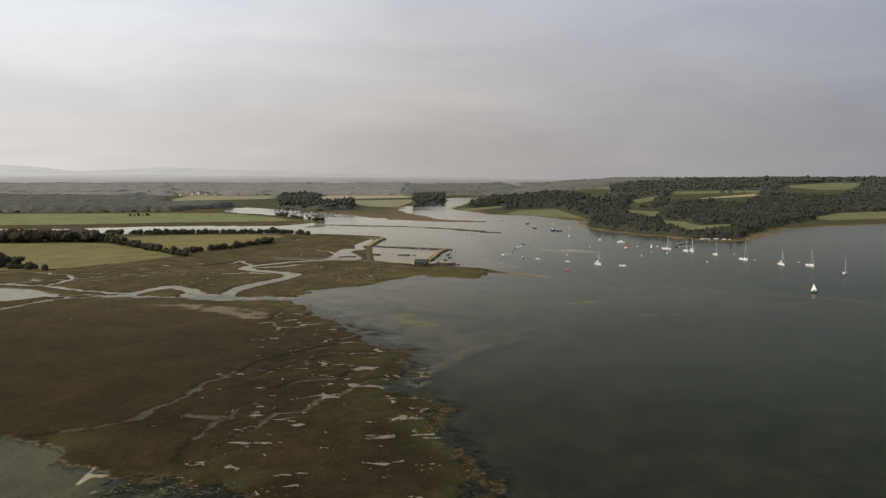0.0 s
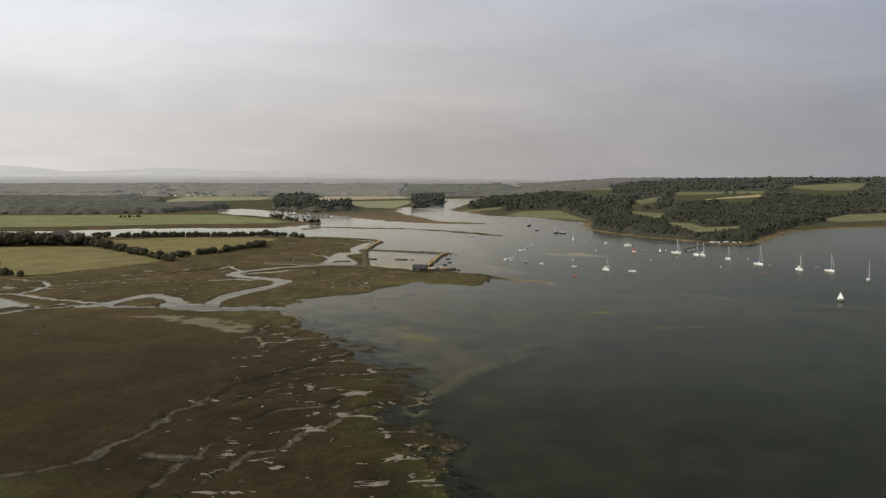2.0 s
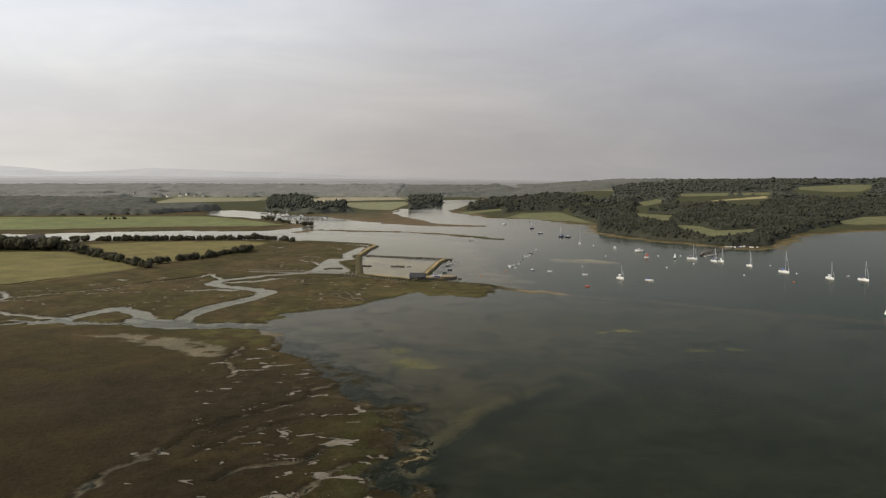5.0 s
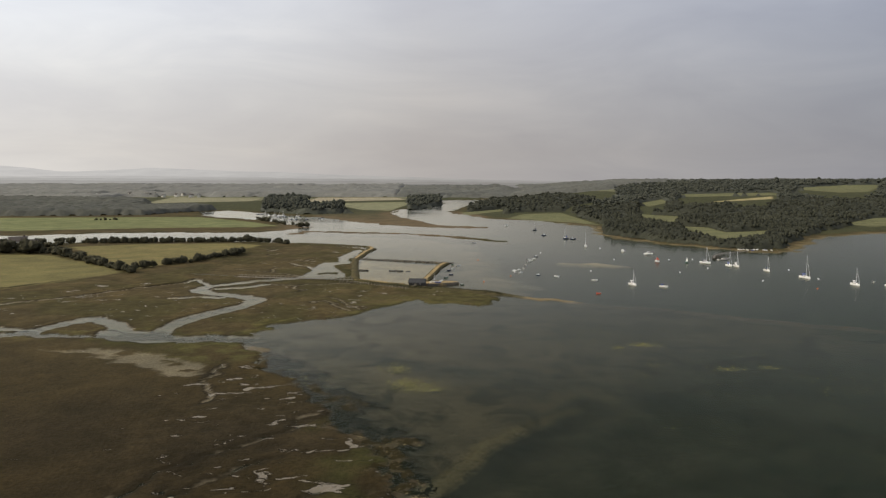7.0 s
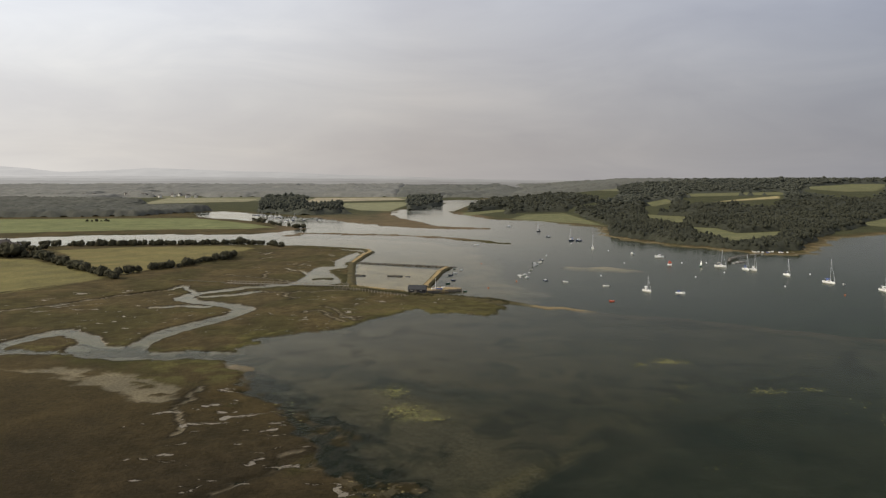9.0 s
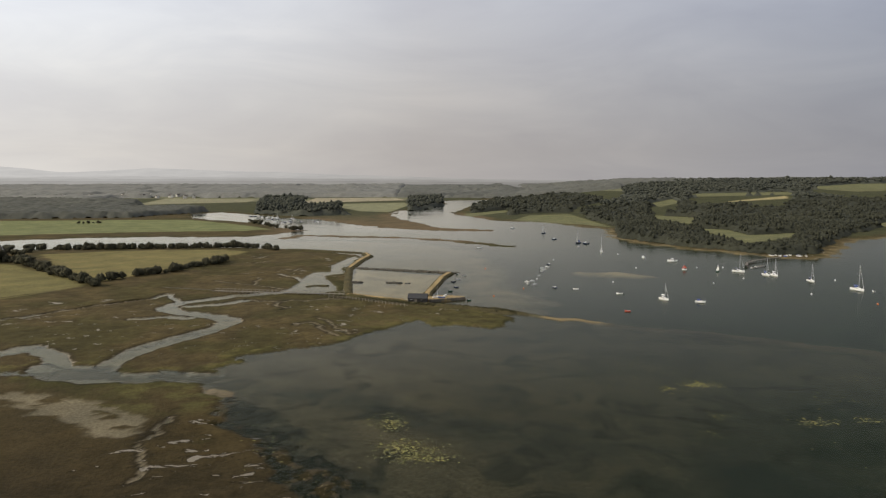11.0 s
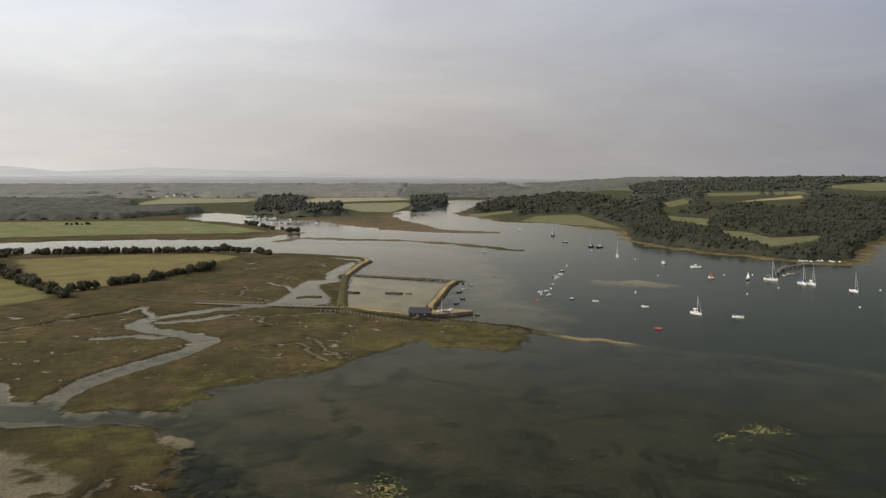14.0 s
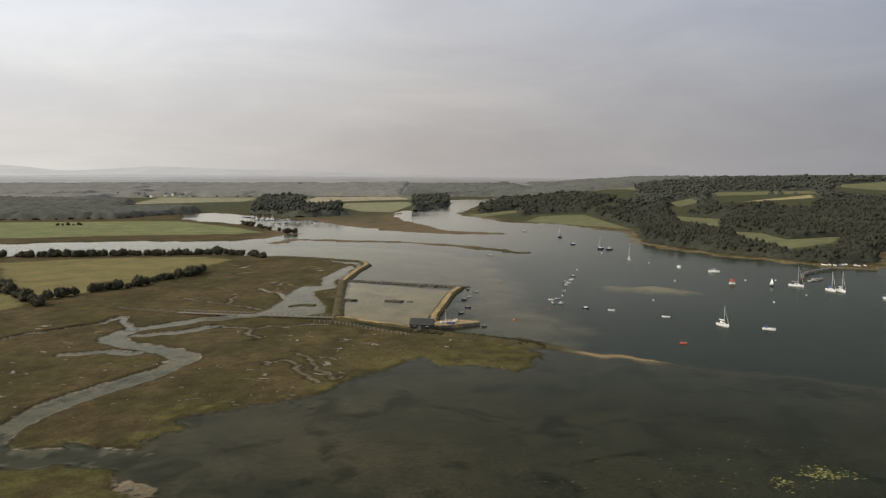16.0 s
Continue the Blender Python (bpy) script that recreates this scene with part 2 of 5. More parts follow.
def inside_dist(pts, X, Y, reach=60.0):
    """Signed distance to an outline: positive inside; -reach where far outside."""
    out = np.full(X.shape, -reach)
    xs, ys = [p[0] for p in pts], [p[1] for p in pts]
    sel = (X > min(xs) - reach) & (X < max(xs) + reach) & (Y > min(ys) - reach) & (Y < max(ys) + reach)
    x, y = X[sel], Y[sel]
    d, _ = edge_dist(pts, x, y, True)
    odd = np.zeros(x.shape, bool)
    for k in range(len(pts)):
        (ax, ay), (bx, by) = pts[k], pts[(k + 1) % len(pts)]
        if ay != by:
            odd ^= ((ay > y) != (by > y)) & (x < (bx - ax) * (y - ay) / (by - ay) + ax)
    out[sel] = np.maximum(np.where(odd, d, -d), -reach)
    return out


def line_dist(pts, X, Y, reach=30.0):
    out, share = np.full(X.shape, reach), np.zeros(X.shape)
    xs, ys = [p[0] for p in pts], [p[1] for p in pts]
    sel = (X > min(xs) - reach) & (X < max(xs) + reach) & (Y > min(ys) - reach) & (Y < max(ys) + reach)
    out[sel], share[sel] = edge_dist(pts, X[sel], Y[sel], False)
    return np.minimum(out, reach), share


def mesh_np(name, V, F, mats, shade=False):
    me = bpy.data.meshes.new(name)
    V, F = np.asarray(V, np.float32), np.asarray(F, np.int32)
    k = F.shape[1]
    me.vertices.add(len(V))
    me.vertices.foreach_set("co", V.ravel())
    me.loops.add(F.size)
    me.loops.foreach_set("vertex_index", F.ravel())
    me.polygons.add(len(F))
    me.polygons.foreach_set("loop_start", np.arange(0, F.size, k, dtype=np.int32))
    me.polygons.foreach_set("use_smooth", np.full(len(F), shade, bool))
    me.update(calc_edges=True)
    for m in mats:
        me.materials.append(m)
    return me


def part(name, bm, mat, parent=None, label=""):
    me = bpy.data.meshes.new(name)
    bm.to_mesh(me)
    bm.free()
    me.materials.append(mat)
    ob = new(name, me)
    ob.parent = parent
    if label:
        ob["label"] = label
    return ob


def thing(name, label, category, m=None, group="", kind=""):
    ob = tagged(new(name), label, category, group, kind)
    ob.matrix_basis = m or Matrix.Identity(4)
    return ob


def box_bm(x0, x1, y0, y1, z0, z1, bevel=0.0, bm=None):
    bm = bm or bmesh.new()
    r = bmesh.ops.create_cube(bm, size=1, matrix=Matrix.LocRotScale(((x0 + x1) / 2, (y0 + y1) / 2, (z0 + z1) / 2), None, (x1 - x0, y1 - y0, z1 - z0)))
    if bevel:
        bmesh.ops.bevel(bm, geom=list({e for v in r["verts"] for e in v.link_edges}), offset=bevel, segments=1, affect="EDGES")
    return bm


def rod_bm(a, b, r0, r1=None, n=6, bm=None):
    bm = bm or bmesh.new()
    a, b = Vector(a), Vector(b)
    m = Matrix.Translation((a + b) / 2) @ (b - a).to_track_quat("Z", "Y").to_matrix().to_4x4()
    bmesh.ops.create_cone(bm, cap_ends=True, segments=n, radius1=r0, radius2=r0 if r1 is None else r1, depth=(b - a).length, matrix=m)
    return bm


def loft_bm(rings, closed_ring=True, caps=True):
    bm = bmesh.new()
    rows = [[bm.verts.new(p) for p in r] for r in rings]
    n = len(rings[0])
    for a, b in zip(rows, rows[1:]):
        for k in range(n if closed_ring else n - 1):
            bm.faces.new((a[k], a[(k + 1) % n], b[(k + 1) % n], b[k]))
    if caps:
        bm.faces.new(rows[0][::-1])
        bm.faces.new(rows[-1])
    bmesh.ops.recalc_face_normals(bm, faces=bm.faces)
    return bm


# ---- the plan of the estuary ----
# outlines in metres: x to the east of the flight line, y along it
WEST_LAND = [(-1500, 600), (-349, 624), (-311, 627), (-255, 638), (-194, 645), (-142, 643), (-111, 634), (-96, 626), (-61, 605), (-40, 585), (-40, 566),
             (-46, 533), (-40, 480), (-36, 440), (-8, 422), (0, 416), (30, 390), (37, 383), (23, 367), (2, 372), (-3, 382), (-15, 365), (-26, 347), (-31, 337), (-44, 335),
             (-56, 329), (-57, 320), (-52, 311), (-66, 313), (-77, 309), (-89, 316), (-150, 318), (-1500, 290)]
SOUTH_MARSH = [(-60, 305), (-48, 286), (-43, 272), (-33, 258), (-22, 238), (-13, 217), (-5, 195), (-9, 176), (-2, 169), (2, 148), (5, 128), (9, 105), (-4, 90), (-29, 116), (-36, 119),
               (-46, 124), (-53, 129), (-59, 125), (-67, 129), (-74, 140), (-81, 143), (-87, 142), (-107, 147), (-140, 151), (-1500, 170), (-1500, 300), (-150, 314), (-89, 308), (-77, 301), (-66, 306)]
NORTH_FIELD = [(-2500, 640), (-574, 688), (-351, 696), (-293, 721), (-249, 731), (-199, 730), (-155, 729), (-131, 759), (-113, 792), (-144, 829), (-175, 889), (-231, 938), (-278, 982), (-310, 1070), (-2500, 1200)]
FAR_LAND = [(-2500, 1060), (-330, 1060), (-310, 1083), (-279, 1112), (-226, 1054), (-176, 991), (-129, 957), (-80, 878), (-28, 811), (16, 789), (63, 780), (61, 795),
            (17, 818), (-20, 923), (-44, 1024), (-37, 1137), (0, 1186), (40, 1364), (23, 1504), (114, 1528), (300, 2000), (300, 5200), (-6000, 5200), (-6000, 1060)]
EAST_LAND = [(121, 1478), (82, 1320), (53, 1167), (35, 1076), (51, 1010), (79, 931), (132, 890), (149, 845), (173, 797), (157, 721), (161, 673), (181, 623), (206, 591), (222, 566), (240, 556),
             (260, 568), (307, 630), (341, 677), (405, 710), (498, 745), (621, 762), (6000, 900), (6000, 5200), (260, 5200), (260, 2000)]
ISLAND = [(-117, 711), (-108, 740), (-65, 727), (-25, 720), (4, 697), (36, 671), (61, 643)]
SPIT = [(-8, 413), (7, 407), (17, 402), (33, 393), (45, 383), (62, 373), (75, 366), (94, 357), (112, 345), (150, 322), (190, 300)]
PAN = [(-34, 437), (-7, 421), (0, 424), (2, 437), (6, 461), (10, 488), (12, 502), (-17, 515), (-40, 525), (-37, 475)]
LAGOON = [(-46, 582), (-43, 570), (-46, 548), (-48, 527), (-45, 503), (-50, 499), (-54, 493), (-49, 476), (-43, 458), (-42, 446), (-48, 440), (-58, 441), (-66, 445), (-63, 460), (-62, 476), (-63, 495), (-60, 509), (-52, 510), (-54, 539), (-51, 562)]
POND = [(-209, 291), (-243, 338), (-203, 339), (-187, 336), (-175, 324), (-165, 321), (-175, 307)]
FLATS = [(-60, 310), (-50, 280), (-20, 232), (-8, 200), (4, 190), (14, 212), (36, 236), (60, 262), (90, 290), (150, 300), (140, 328), (95, 355), (40, 384), (0, 370), (-30, 340), (-55, 325)]
SHOAL = [(-110, 655), (-60, 610), (-36, 585), (-34, 555), (-40, 530), (14, 508), (20, 480), (18, 440), (20, 412), (36, 398), (44, 420), (34, 470), (36, 540), (30, 610), (0, 660), (-60, 690), (-110, 690)]
CHANNEL = [(-37, 297), (-12, 285), (8, 268), (30, 262), (52, 250), (70, 235)]
RIDGE = [(-3, 181), (1, 194), (8, 206), (12, 215), (23, 227), (36, 239)]
# creeks: (width, points)
CREEKS = [
    (7.0, [(-141, 314), (-134, 321), (-129, 332), (-123, 341), (-111, 331), (-101, 318), (-89, 313)]),
    (7.5, [(-89, 311), (-90, 323), (-89, 334), (-86, 345), (-81, 353), (-76, 362), (-72, 371), (-72, 380), (-79, 388), (-88, 393), (-96, 397), (-102, 401), (-105, 408), (-103, 418), (-96, 424), (-90, 428), (-84, 434), (-76, 438), (-66, 442), (-58, 448)]),
    (8.5, [(-108, 319), (-96, 309), (-86, 307), (-76, 307), (-67, 309), (-58, 307), (-47, 299), (-37, 294)]),
    (2.6, [(-230, 340), (-181, 367), (-166, 378), (-151, 390), (-136, 409), (-118, 428), (-116, 440), (-111, 431), (-104, 419)]),
    (4.5, [(-109, 384), (-97, 388), (-88, 386)]),
]
CREEKS += [
    (6.0, [(-97, 409), (-86, 413), (-77, 421)]),
    (3.0, [(-230, 240), (-177, 273), (-172, 287), (-162, 307), (-145, 316), (-134, 321)]),
    (3.2, [(-260, 320), (-226, 333), (-210, 351), (-184, 344), (-160, 330), (-145, 324), (-134, 322)]),
    (2.6, [(-184, 344), (-182, 369), (-193, 382), (-215, 390)]),
    (1.7, [(-81, 143), (-70, 151), (-64, 157), (-60, 168), (-58, 179), (-54, 187), (-49, 198), (-44, 210)]),
]
CREEKS += [
    (1.3, [(-48, 131), (-48, 140), (-46, 153), (-40, 166)]),
    (1.6, [(-38, 146), (-35, 156), (-26, 164), (-19, 177), (-5, 192)]),
    (1.7, [(-38, 177), (-33, 182), (-25, 186), (-18, 195)]),
    (2.0, [(-54, 158), (-50, 155), (-45, 154)]),
    (1.2, [(-56, 276), (-58, 262), (-54, 254), (-52, 242)]),
]
CREEKS += [
    (1.8, [(-44, 205), (-37, 215), (-30, 222), (-24, 233)]),
    (1.5, [(-46, 190), (-40, 200), (-30, 208)]),
    (1.7, [(-76, 423), (-69, 419), (-63, 419), (-56, 422), (-51, 419), (-44, 424), (-37, 426)]),
    (1.5, [(-62, 418), (-62, 412), (-56, 403)]),
    (1.7, [(-106, 478), (-97, 471), (-83, 463), (-77, 459), (-66, 452)]),
]
CREEKS += [
    (1.5, [(-84, 465), (-85, 483)]),
    (2.4, [(-108, 574), (-103, 582)]),
    (2.2, [(-103, 550), (-97, 556)]),
    (2.2, [(-78, 502), (-75, 495), (-68, 490), (-61, 476)]),
    (1.7, [(-74, 512), (-71, 521)]),
    (1.1, [(-47, 371), (-47, 374), (-44, 377), (-40, 374), (-38, 368), (-33, 361), (-29, 355)]),
]
CREEKS += [
    (1.1, [(-41, 385), (-36, 379), (-34, 371), (-30, 364), (-26, 358), (-24, 360)]),
]
# fields: (red, green, blue, outline)
FIELDS = [
    (0.155, 0.139, 0.060, [(-420, 540), (-244, 541), (-212, 511), (-172, 472), (-162, 456), (-177, 432), (-202, 399), (-420, 330)]),
    (0.159, 0.139, 0.060, [(-252, 590), (-203, 614), (-144, 622), (-122, 612), (-128, 568), (-140, 522), (-150, 493), (-158, 472), (-193, 506)]),
    (0.155, 0.171, 0.079, [(-1400, 900), (-483, 924), (-265, 939), (-185, 854), (-148, 800), (-165, 778), (-261, 768), (-370, 735), (-594, 716), (-1400, 680)]),
    # western fields past y 1100: haze put into their paler, greyer colours
    (0.230, 0.222, 0.145, [(-492, 1332), (-534, 1615), (-333, 1560), (-326, 1439), (-450, 1374)]),
]
FIELDS += [
    (0.299, 0.268, 0.191, [(-220, 1369), (-226, 1610), (-59, 1608), (-33, 1505), (-158, 1436)]),
    (0.196, 0.199, 0.122, [(-135, 1243), (-140, 1368), (-36, 1411), (-24, 1322), (-48, 1106), (-89, 1122)]),
    (0.135, 0.138, 0.072, [(100, 925), (132, 1020), (186, 1033), (185, 815), (160, 858)]),
    (0.135, 0.138, 0.072, [(49, 1048), (117, 1149), (120, 1103), (57, 998)]),
]
FIELDS += [
    (0.135, 0.138, 0.072, [(256, 794), (281, 771), (276, 718), (328, 735), (296, 692), (246, 656), (249, 690)]),
    (0.135, 0.138, 0.072, [(273, 975), (307, 923), (271, 834), (263, 920)]),
    (0.135, 0.138, 0.072, [(323, 1163), (394, 1245), (381, 1170), (329, 1104)]),
    (0.324, 0.279, 0.147, [(429, 1140), (581, 1250), (550, 1186), (451, 1142)]),
]
FIELDS += [
    (0.135, 0.138, 0.072, [(443, 1332), (633, 1352), (613, 1274), (436, 1258)]),
    (0.135, 0.138, 0.072, [(716, 1473), (900, 1600), (1000, 1610), (940, 1520), (800, 1340), (740, 1330)]),
    (0.135, 0.138, 0.072, [(428, 792), (501, 857), (680, 900), (680, 830), (540, 799), (441, 766)]),
]


def rise(x, y):
    """Height of the land far from the shore."""
    east = smooth(60, 420, x - .05 * y) * smooth(640, 2300, y + .35 * x) * 34 * (1 - .4 * smooth(1750, 2400, y))
    return np.maximum(east, smooth(1300, 2600, y) * 12) * (1 - smooth(2400, 3000, y))


def land_parts(X, Y):
    wob = smooth(400, 900, Y) * 8 + 13
    Xw = X + (fbm(X / 9, Y / 9, 1) - .5) * wob + (fbm(X / 2.3, Y / 2.3, 31, 3) - .5) * 6
    Yw = Y + (fbm(X / 9, Y / 9, 2) - .5) * wob + (fbm(X / 2.3, Y / 2.3, 32, 3) - .5) * 6
    west, south = inside_dist(WEST_LAND, Xw, Yw), inside_dist(SOUTH_MARSH, Xw, Yw)
    north, far, east = inside_dist(NORTH_FIELD, Xw, Yw), inside_dist(FAR_LAND, Xw, Yw), inside_dist(EAST_LAND, Xw, Yw)
    di, _ = line_dist(ISLAND, Xw, Yw, 60)
    isle = 4.5 + 5 * (fbm(X / 14, Y / 14, 5) - .5) - di
    return Xw, Yw, west, south, north, far, east, isle


def steps(stops):
    """Growing steps: (from, to, first step, last step)."""
    out = []
    for a, b, s0, s1 in stops:
        p = a
        while p < b - 1e-6:
            out.append(p)
            p += s0 + (s1 - s0) * (p - a) / (b - a)
    return out + [stops[-1][1]]


GX = np.array([-x for x in steps([(150, 420, 1.1, 3.5), (420, 1500, 3.5, 40), (1500, 5000, 60, 300)])[::-1]] + steps([(-149, 40, .78, .78), (40, 330, 1.1, 2.6), (330, 800, 2.6, 6), (800, 5000, 8, 300)]))
GY = np.array([-400, -200, -80, 0, 50, 80] + steps([(90, 330, .75, .75), (330, 460, .75, .95), (460, 760, .95, 2.6), (760, 1700, 2.6, 9), (1700, 4900, 12, 160)]))
X, Y = np.meshgrid(GX, GY)
shape = X.shape
X, Y = X.ravel(), Y.ravel()
Xw, Yw, west, south, north, far, east, isle = land_parts(X, Y)
land = np.maximum.reduce([west, south, north, far, east, isle])
n_mid, n_big, n_small = fbm(X / 7, Y / 7, 11), fbm(X / 45, Y / 45, 12), fbm(X / 1.8, Y / 1.8, 13, 3)
flat = smooth(-18, 10, inside_dist(FLATS, Xw, Yw))
inner = smooth(75, -25, X + .25 * (Y - 300) + 40 * (n_big - .5))
# bed under the water, then the land
bed = -.25 - np.clip(-land, 0, 60) * .035 * (1 - .85 * flat) - .35 * n_mid * (1 - flat) - .25 * n_big
chan, _ = line_dist(CHANNEL, Xw, Yw, 40)
bed -= .3 * smooth(11, 2, chan) * smooth(0, 6, -land)
shoal_d = smooth(-16, 6, inside_dist(SHOAL, Xw, Yw))
bed = bed * (1 - shoal_d) + np.maximum(bed, -.3) * shoal_d
rdg, _ = line_dist(RIDGE, X + (n_mid - .5) * 5, Y + (n_mid - .5) * 5, 40)
bed = np.maximum(bed, -.07 - .25 * rdg - .5 * smooth(215, 240, Y))
spd, sps = line_dist(SPIT, X + (n_mid - .5) * 5, Y + (n_mid - .5) * 5, 40)
sand_d = np.hypot((X - 101) / 25, (Y - 499 + (X - 101) * .35) / 14) + (n_mid - .5) * 1.1
bed = np.maximum(bed, -.03 - 1.2 * smooth(.35, 1.1, sand_d))
bed = np.where((X > -62) & (Y < 300), np.maximum(bed, -.04 - .7 * smooth(-4, -14, south) + .5 * (n_mid - .45) + .35 * (n_small - .5)), bed)
top = .32 + .12 * (n_small - .5) + .18 * (n_big - .5) + np.clip(rise(X, Y), 0, 80) * smooth(0, 60, land)
top += smooth(6, 40, np.maximum(north, west * smooth(-105, -150, X))) * smooth(380, 480, Y) * 1.0
z = np.where(land > 0, bed * 0 + top * smooth(-.3, 1.3, land) - .25 * (1 - smooth(0, 1.3, land)), bed)
z = z - 90 * smooth(2650, 4900, Y)
# colours of the cover
C = np.zeros((len(X), 3))


def lay(colour, k):
    """Covers a share k of the ground with a colour."""
    C[:] = C * (1 - k[:, None]) + np.array(colour) * k[:, None]


lay((.03, .042, .028), np.ones(len(X)))
cove = smooth(-25, -50, X) * smooth(152, 140, Y)
shoal = smooth(-16, 6, inside_dist(SHOAL, Xw, Yw))
lay((.16, .13, .086), (.45 + .55 * inner) * np.clip(smooth(-1.3, -.35, bed) * .75 * (.65 + .45 * (n_big - .3)) + .4 * flat, 0, 1))
lay((.2, .16, .108), .75 * inner * flat * (.6 + .8 * (n_big - .3)))
shallows = smooth(14, -12, X + .12 * (Y - 270) + 9 * (n_mid - .5)) * smooth(215, 240, Y) * smooth(352, 335, Y)
lay((.23, .185, .125), .7 * shallows * (.75 + .5 * n_big))
lay((.3, .26, .19), cove)
fringe = smooth(-12, -6, south) * smooth(2.5, -.5, south) * smooth(-62, -52, X) * smooth(300, 280, Y)
lay((.052, .042, .025), fringe)
lay((.3, .255, .19), shoal * .9)
lay((.06, .06, .035), .3 * smooth(.5, .66, n_mid) * smooth(.45, .6, n_big) * flat)
lay((.03, .035, .025), .7 * smooth(12, 5, rdg) * smooth(-3, 2, X - 6 - (Y - 205) * .75))
lay((.27, .215, .125), smooth(3.0, .3, rdg + 1.6 * (n_small - .5)) * smooth(245, 215, Y))
lay((.02, .035, .032), .3 * smooth(10, 2, chan))
lay((.5, .4, .24), smooth(1.0, .2, sand_d))
# marsh paled with growing y: haze put into its colour
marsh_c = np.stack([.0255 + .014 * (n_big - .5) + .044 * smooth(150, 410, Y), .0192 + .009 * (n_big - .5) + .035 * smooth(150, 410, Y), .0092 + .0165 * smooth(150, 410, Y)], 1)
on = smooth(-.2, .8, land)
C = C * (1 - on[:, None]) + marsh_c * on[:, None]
lay((.038, .039, .013), on * .75 * smooth(.46, .64, fbm(X / 18, Y / 18, 21)) * np.maximum(smooth(18, 2, land), smooth(300, 330, Y) * .6))
lay((.033, .0245, .0105), on * .5 * smooth(.5, .7, fbm(X / 30, Y / 22, 22)) * smooth(330, 180, Y))
lay((.085, .075, .028), on * smooth(11, 1, land) * smooth(.42, .66, fbm(X / 3.5, Y / 3.5, 77, 3)) * smooth(290, 330, Y) * smooth(460, 420, Y))
lay((.07, .058, .034), on * smooth(1.6, .2, land) * .7 * smooth(.35, .6, n_mid))
tuss = on * smooth(700, 600, Y)
tuss = tuss * (.45 + .55 * np.maximum(smooth(-75, -45, X), smooth(290, 320, Y)))
C *= (1 + tuss * (.6 * (fbm(X / 3.2, Y / 3.2, 81, 3) - .5) + .45 * (n_small - .5)))[:, None]
z = z + tuss * smooth(1, 3, land) * .35 * (fbm(X / 3.2, Y / 3.2, 81, 3) - .5)
# brown marsh of the far shores, its colour lifted for haze
brown = on * smooth(640, 700, Y) * smooth(1130, 1000, Y) * smooth(-160, -120, X) * smooth(82, 70, X)
lay((.125, .093, .056), brown * .85)
# salty pans and bare mud on the marsh
wx, wy = X + 9 * (fbm(X / 6, Y / 6, 101, 3) - .5), Y + 9 * (fbm(X / 6, Y / 6, 102, 3) - .5)
marshy = on * np.where(Y < 650, 1, 0) * smooth(-9, 3, np.where(X < -120, 400 - Y + .45 * (X + 200), 9))
for outline in [f[3] for f in FIELDS[:3]]:
    marshy = marshy * smooth(8, -2, inside_dist(outline, X, Y))
east_side = smooth(-72, -38, X + .12 * (Y - 180)) * smooth(300, 255, Y)
pan_k = marshy * np.clip(.4 + .17 * smooth(300, 330, Y) + .5 * east_side * (.55 + .9 * n_big) + .2 * smooth(.5, .62, n_big) * smooth(300, 330, Y), 0, 1)
BARE = [(-118, 293), (-92, 295), (-80, 287), (-67, 281), (-61, 272), (-61, 265), (-68, 264), (-77, 272), (-86, 278), (-100, 287)]
bare = smooth(-1, 1.2, inside_dist(BARE, wx, wy)) * smooth(.3, .42, fbm(X / 5, Y / 3, 47))
lay((.14, .122, .082), bare * on * .9)
z = np.where(bare > .5, np.minimum(z, .1), z)
turf = on * smooth(.4, .6, fbm(X / 6, Y / 4, 48, 3))
lay((.072, .066, .025), turf * .8 * smooth(26, 12, np.hypot((X + 62) * .9, (Y - 292) * 1.4)) * (1 - bare))
lay((.072, .064, .025), turf * .7 * smooth(-45, -25, X) * smooth(345, 360, Y) * smooth(400, 385, Y))
# fields, with hedges' worn margins
for r, g, b, outline in FIELDS:
    k = smooth(-2, 2, inside_dist(outline, X + (n_mid - .5) * 6, Y + (n_mid - .5) * 6))
    lay((r, g, b), k * (.86 + .28 * (n_big - .5)))
rest = on * np.maximum.reduce([smooth(0, 30, far) * smooth(790, 1120, Y), smooth(8, 25, east), 0 * X])
k = rest.copy()
for r, g, b, outline in FIELDS:
    k *= 1 - smooth(-2, 2, inside_dist(outline, X, Y))
far_cells = vnoise(np.floor((X + .3 * Y) / 120) * 1.7, np.floor((Y - .2 * X) / 190) * 1.3, 55)
lay((.05, .054, .028), k * .9)
lay((.13, .13, .08), k * smooth(.66, .7, far_cells) * smooth(1250, 1500, Y))
lay((.15, .12, .065), smooth(7, 1.5, east) * smooth(-.5, 1, east) * smooth(1000, 760, Y))
